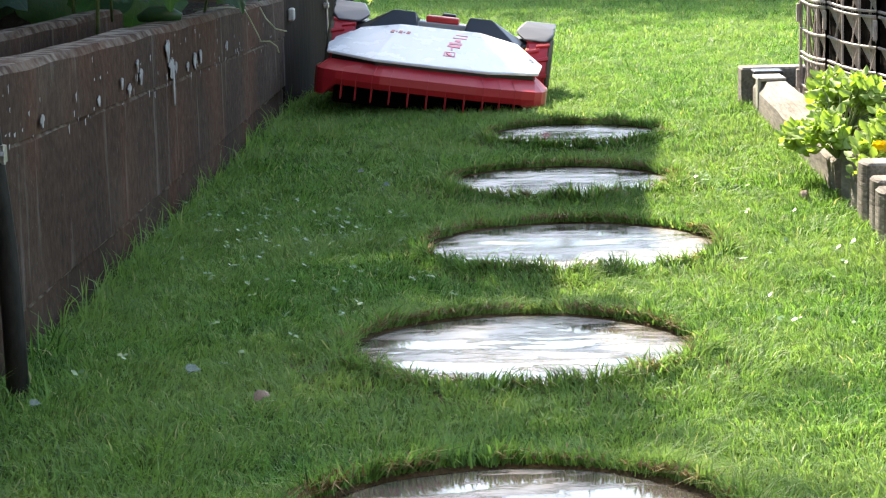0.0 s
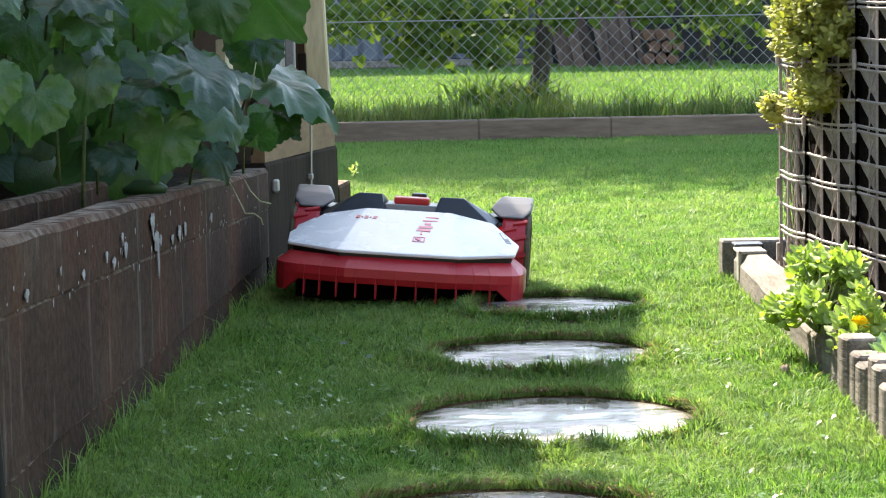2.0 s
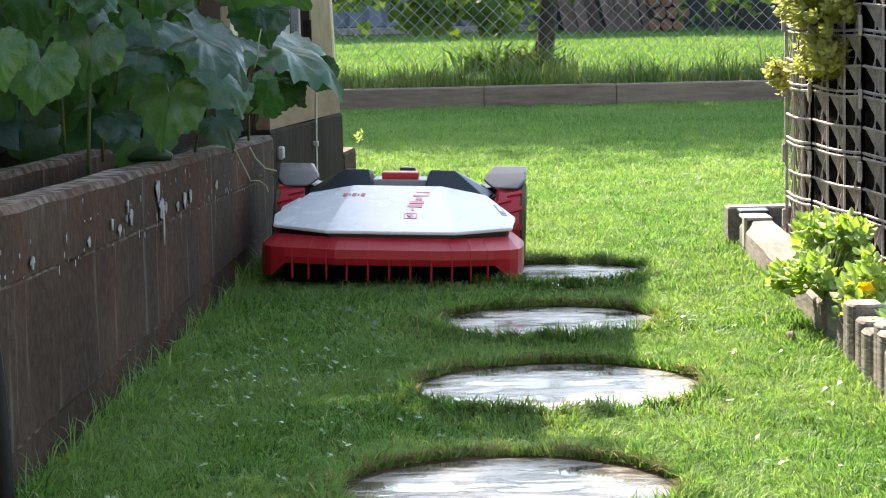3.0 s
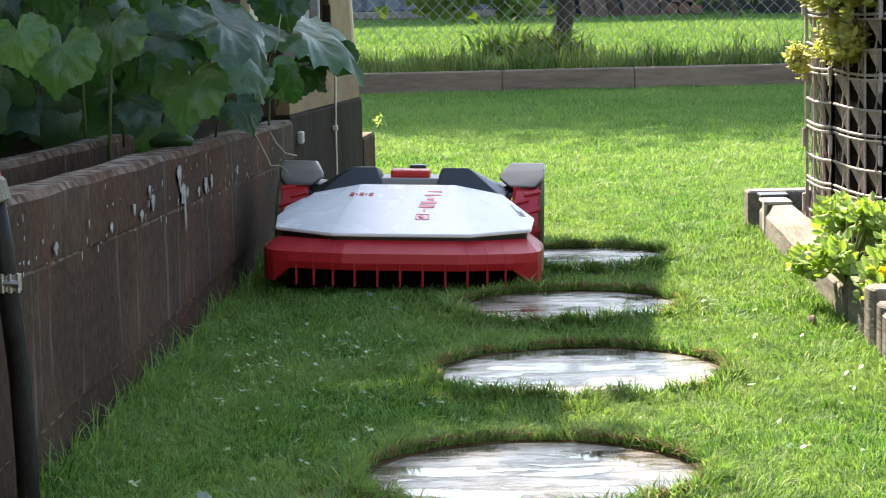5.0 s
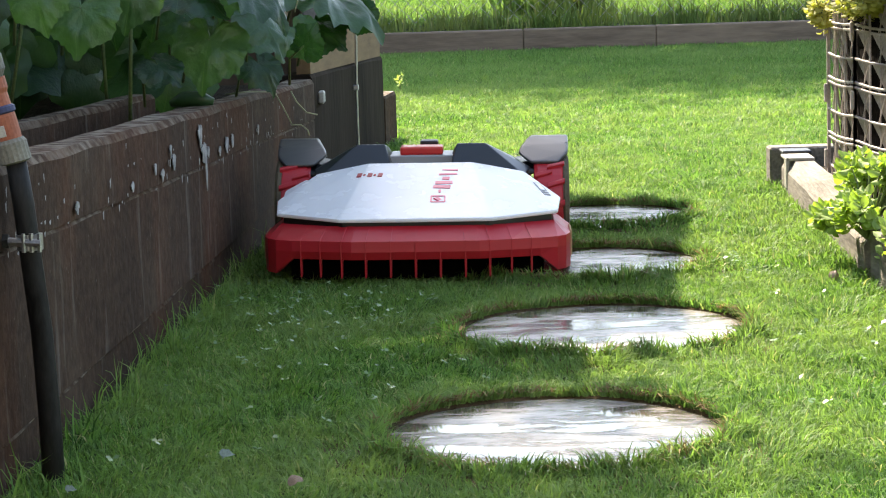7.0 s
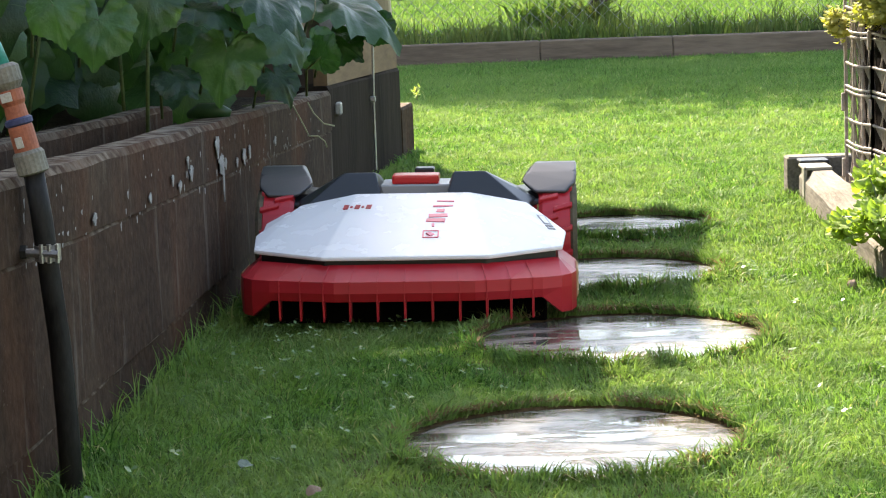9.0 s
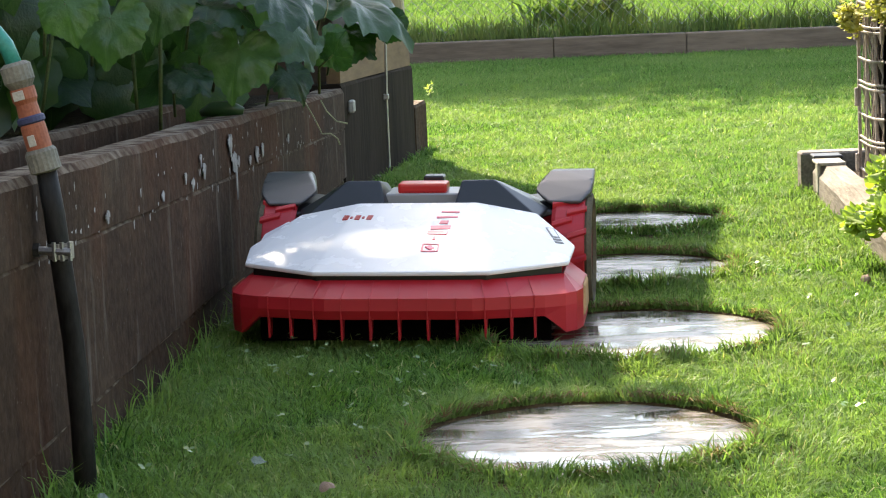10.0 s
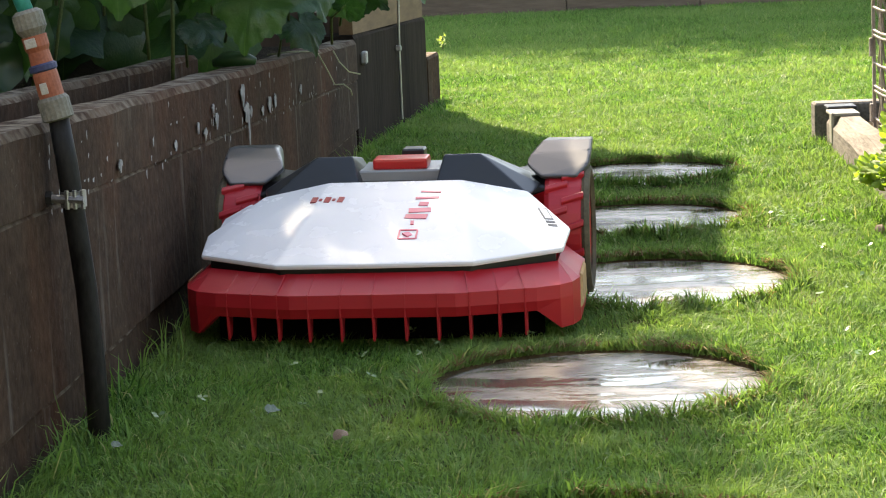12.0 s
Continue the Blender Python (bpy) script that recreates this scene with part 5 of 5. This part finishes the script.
        part("sheet", hull([(x + dx, 21.0 - dy, z) for dx, dy in ((0.0, 0.0), (0.03, 0.03), (0.145, 0.03), (0.175, 0.0), (0.175, -0.05), (0, -0.05)) for z in (0.19, 3.0)]), M_SHED, shed)
    part("sole_plate", box(-3.0, 1.22, 20.86, 20.95, 0.115, 0.185, 0.01), M_OLDWOOD, shed, "grey timber sole plate")
    part("back", box(-3.0, 1.2, 21.1, 23.0, 0.05, 3.0), M_BOARDSHADE, shed)
    part("roof", box(-3.1, 1.3, 20.8, 23.2, 3.0, 3.1), M_SHED, shed)
    dark = thing("open_shelter", "dark open timber shelter behind leaning planks", "shelter")
    part("back_wall", box(1.25, 6.0, 21.9, 22.0, 0.05, 2.3), M_BOARDSHADE, dark)
    part("roof", box(1.2, 6.1, 20.6, 22.1, 2.3, 2.4), M_BOARDSHADE, dark)
    for x in (1.3, 2.55, 4.2, 5.9):
        part("post", box(x, x + 0.1, 20.7, 20.8, 0.05, 2.3, 0.01), M_BARK, dark)
    for i in range(13):
        x = 1.28 + i * 0.055
        w = rng.uniform(0.05, 0.10)
        p = box(-w / 2, w / 2, -0.02, 0.02, 0, rng.uniform(1.0, 1.5), 0.004, turn=pose(x + rng.uniform(-0.02, 0.05), 20.1 + rng.uniform(-0.1, 0.1), 0.07, -14, rng.uniform(-16, -4), rng.uniform(-10, 10)))
        tagged(part("plank", p, M_LUMBER), "old brown plank leaning in the next garden", "plank", "leaning planks")
    for i in range(9):
        x, z = 2.02 + 0.105 * (i % 3) + 0.05 * (i // 3 % 2), 0.17 + 0.105 * (i // 3)
        lg = tube([(x, 20.0, z), (x, 20.4, z)], 0.052, 9)
        tagged(part("log", lg, M_BRICK), "round orange-brown log in a stack", "log", "stacked logs")
    # Simple round form added in place of an indistinct dark object.
    standin = hull([(2.98 + 0.28 * math.cos(a) * q, 20.0 + 0.28 * math.sin(a) * q, z) for a in (k * math.pi / 8 for k in range(16)) for q, z in ((0.85, 0.08), (1, 0.55))], 0.01)
    tagged(part("dark_standin", standin, M_BLACK), "dark round stand-in for an unclear object in the next garden", "bin")
    bush = thing("bush", "dark green bush in front of the shelter", "bush")
    part("trunk", tube([(2.38, 18.6, 0.05), (2.40, 18.6, 0.5)], 0.02, 6), M_BARK, bush)
    vs, fs = [], []
    for _ in range(900):
        o = np.array([2.45, 18.6, 0.75]) + r.normal(0, 1, 3) * np.array([0.17, 0.2, 0.24])
        t = r.normal(0, 1, 3)
        t /= np.linalg.norm(t)
        s = np.cross(t, r.normal(0, 1, 3))
        s /= np.linalg.norm(s)
        L, i = r.uniform(0.05, 0.1), len(vs)
        vs += [o, o + (s * 0.35 + t * 0.5) * L, o + t * L, o + (-s * 0.35 + t * 0.5) * L]
        fs.append((i, i + 1, i + 2, i + 3))
    tagged(np_mesh("leaves", np.array(vs), np.array(fs), M_VINE_STUFF, bush), kind="stuff")
    # backdrop hedge added to close the view
    vs, fs = [], []
    for _ in range(9000):
        o = np.array([r.uniform(-9, 12), 24 + r.normal(0, 0.35), 0])
        o[2] = r.uniform(0.1, 2.3 + 0.4 * math.sin(o[0] * 1.3) + 0.4 * math.sin(o[0] * 3.1))
        t = r.normal(0, 1, 3)
        t /= np.linalg.norm(t)
        s = np.cross(t, np.array([0.2, -1, 0.3]) + r.normal(0, 0.5, 3))
        s /= np.linalg.norm(s)
        L, i = r.uniform(0.15, 0.30), len(vs)
        vs += [o, o + (s * 0.4 + t * 0.5) * L, o + t * L, o + (-s * 0.4 + t * 0.5) * L]
        fs.append((i, i + 1, i + 2, i + 3))
    tagged(np_mesh("hedge", np.array(vs), np.array(fs), M_VINE_STUFF), "tall dark green backdrop hedge added behind the next garden", "hedge", kind="stuff")
    # Dark slab that stands for the shade deep among the leaves.
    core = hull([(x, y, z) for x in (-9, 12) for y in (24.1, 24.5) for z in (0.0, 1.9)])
    tagged(part("hedge_shade_core", core, M_BOARDSHADE), "dark slab put in for the shade inside the hedge", "hedge", kind="stuff")


M_VINE_STUFF = blade_mat("sunlit_vine_leaf", (0.030, 0.070, 0.014), (0.080, 0.145, 0.026), (0.26, 0.32, 0.06), 0.45)
build_far()


# ---- unseen trees beyond the beds, added to shade the path and dapple the far lawn ----
def shade_tree(foot, crown, spread, clumps, leaves, size, seed):
    tree = thing("shade_tree", "unseen tall tree with a loose green crown, added for shade", "tree")
    r = np.random.default_rng(seed)
    c = Vector(crown)
    base = Vector(foot)
    part("trunk", tube([base, base.lerp(Vector((c.x, c.y, c.z - spread[2])), 0.5) + Vector((0.05, 0.03, 0)), (c.x, c.y, c.z)], [0.13, 0.09, 0.03], 10), M_BARK, tree, smooth=True)
    vs, fs = [], []
    for k in range(clumps):
        d = r.normal(0, 1, 3)
        o = np.array(crown) + d / np.linalg.norm(d) * np.array(spread) * r.uniform(0.1, 1.0) ** 0.5
        if k % 4 == 0:
            part("limb", tube([(c.x, c.y, c.z - spread[2] * 0.6), tuple((np.array(crown) + o) / 2), tuple(o)], [0.03, 0.018, 0.006], 5), M_BARK, tree)
        for _ in range(leaves):
            p = o + r.normal(0, 1, 3) * size * np.array([2.4, 2.4, 1.4])
            t = r.normal(0, 1, 3)
            t /= np.linalg.norm(t)
            q = np.cross(t, r.normal(0, 1, 3))
            q /= np.linalg.norm(q)
            L, i = size * r.uniform(0.7, 1.3), len(vs)
            vs += [p, p + (q * 0.36 + t * 0.45) * L, p + t * L, p + (-q * 0.36 + t * 0.45) * L]
            fs.append((i, i + 1, i + 2, i + 3))
    tagged(np_mesh("crown", np.array(vs), np.array(fs), M_VINE_STUFF, tree), kind="stuff")


shade_tree((-3.2, 6.6, 0), (-2.60, 6.45, 5.0), (0.74, 1.80, 0.7), 210, 60, 0.09, 51)
shade_tree((-4.6, 14.2, 0), (-1.1, 14.3, 5.4), (2.9, 1.7, 0.8), 300, 45, 0.12, 52)


# ---- small things on the lawn ----
def build_litter():
    rng = random.Random(2)
    dry = leaf_mesh("fallen_leaf", cuke_outline(24), (0.3, 0.6, 0.8, 1.0), 0.5, 41, 1.6)
    dry.materials.append(M_DRYLEAF)
    ob = new("fallen_leaf", dry)
    ob.matrix_basis = leaf_pose((-0.183, 2.168, 0.026), (0.9, -0.5, 0.15), (0.1, -0.4, 1), 0.011)
    tagged(ob, "small curled dry brown leaf lying on the grass", "leaf")
    ob = new("fallen_leaf", dry)
    ob.matrix_basis = leaf_pose((0.549, 3.383, 0.016), (0.4, 0.3, 0.8), (0.3, -1, 0.3), 0.011)
    tagged(ob, "small dark dry leaf standing in the grass", "leaf")
    pale = leaf_mesh("fallen_leaf", cuke_outline(24), (0.3, 0.6, 0.8, 1.0), -0.3, 42, -0.9)
    pale.materials.append(M_PALELEAF)
    for x, y, s in ((-0.262, 2.29, 0.011), (-0.402, 2.16, 0.008), (-0.136, 3.741, 0.008), (-0.090, 3.58, 0.008)):
        ob = new("fallen_leaf", pale)
        ob.matrix_basis = leaf_pose((x, y, 0.018), (1, rng.uniform(-0.5, 0.5), 0.05), (0, -0.35, 1), s)
        tagged(ob, "small silvery fallen leaf lying on the grass", "leaf", "pale fallen leaves")
    # clover among the grass
    r = np.random.default_rng(31)
    vs, fs = [], []
    for cx, cy, n, sp in ((-0.24, 3.12, 40, 0.09), (-0.20, 2.95, 26, 0.08), (-0.30, 3.3, 26, 0.07), (-0.1, 3.2, 16, 0.06), (-0.05, 2.75, 8, 0.06), (-0.22, 2.7, 12, 0.09), (0.50, 2.9, 16, 0.08), (0.42, 3.5, 14, 0.06), (0.45, 2.5, 10, 0.07), (-0.3, 2.35, 5, 0.07)):
        for _ in range(n):
            o = np.array([cx + r.normal(0, sp), cy + r.normal(0, sp * 1.3), r.uniform(0.016, 0.026)])
            if any(math.hypot(o[0] - x, o[1] - y) < q for x, y, q in STONES):
                continue
            for k in range(3):
                a = 2.094 * k + r.uniform(0, 1)
                d, e = np.array([math.cos(a), math.sin(a), r.uniform(-0.3, 0.7)]), np.array([-math.sin(a), math.cos(a), r.uniform(-0.5, 0.5)])
                L, i = r.uniform(0.003, 0.0075), len(vs)
                vs += [o, o + (d * 0.7 + e * 0.5) * L, o + d * L * 1.1, o + (d * 0.7 - e * 0.5) * L]
                fs.append((i, i + 1, i + 2, i + 3))
    tagged(np_mesh("clover", np.array(vs), np.array(fs), M_CLOVER), "pale clover leaves scattered in the lawn", "clover", kind="stuff")


M_CLOVER = blade_mat("clover_leaf", (0.07, 0.17, 0.05), (0.16, 0.28, 0.11), (0.27, 0.36, 0.20), 0.3, rough=0.35, spec=0.4)
build_litter()


motions()
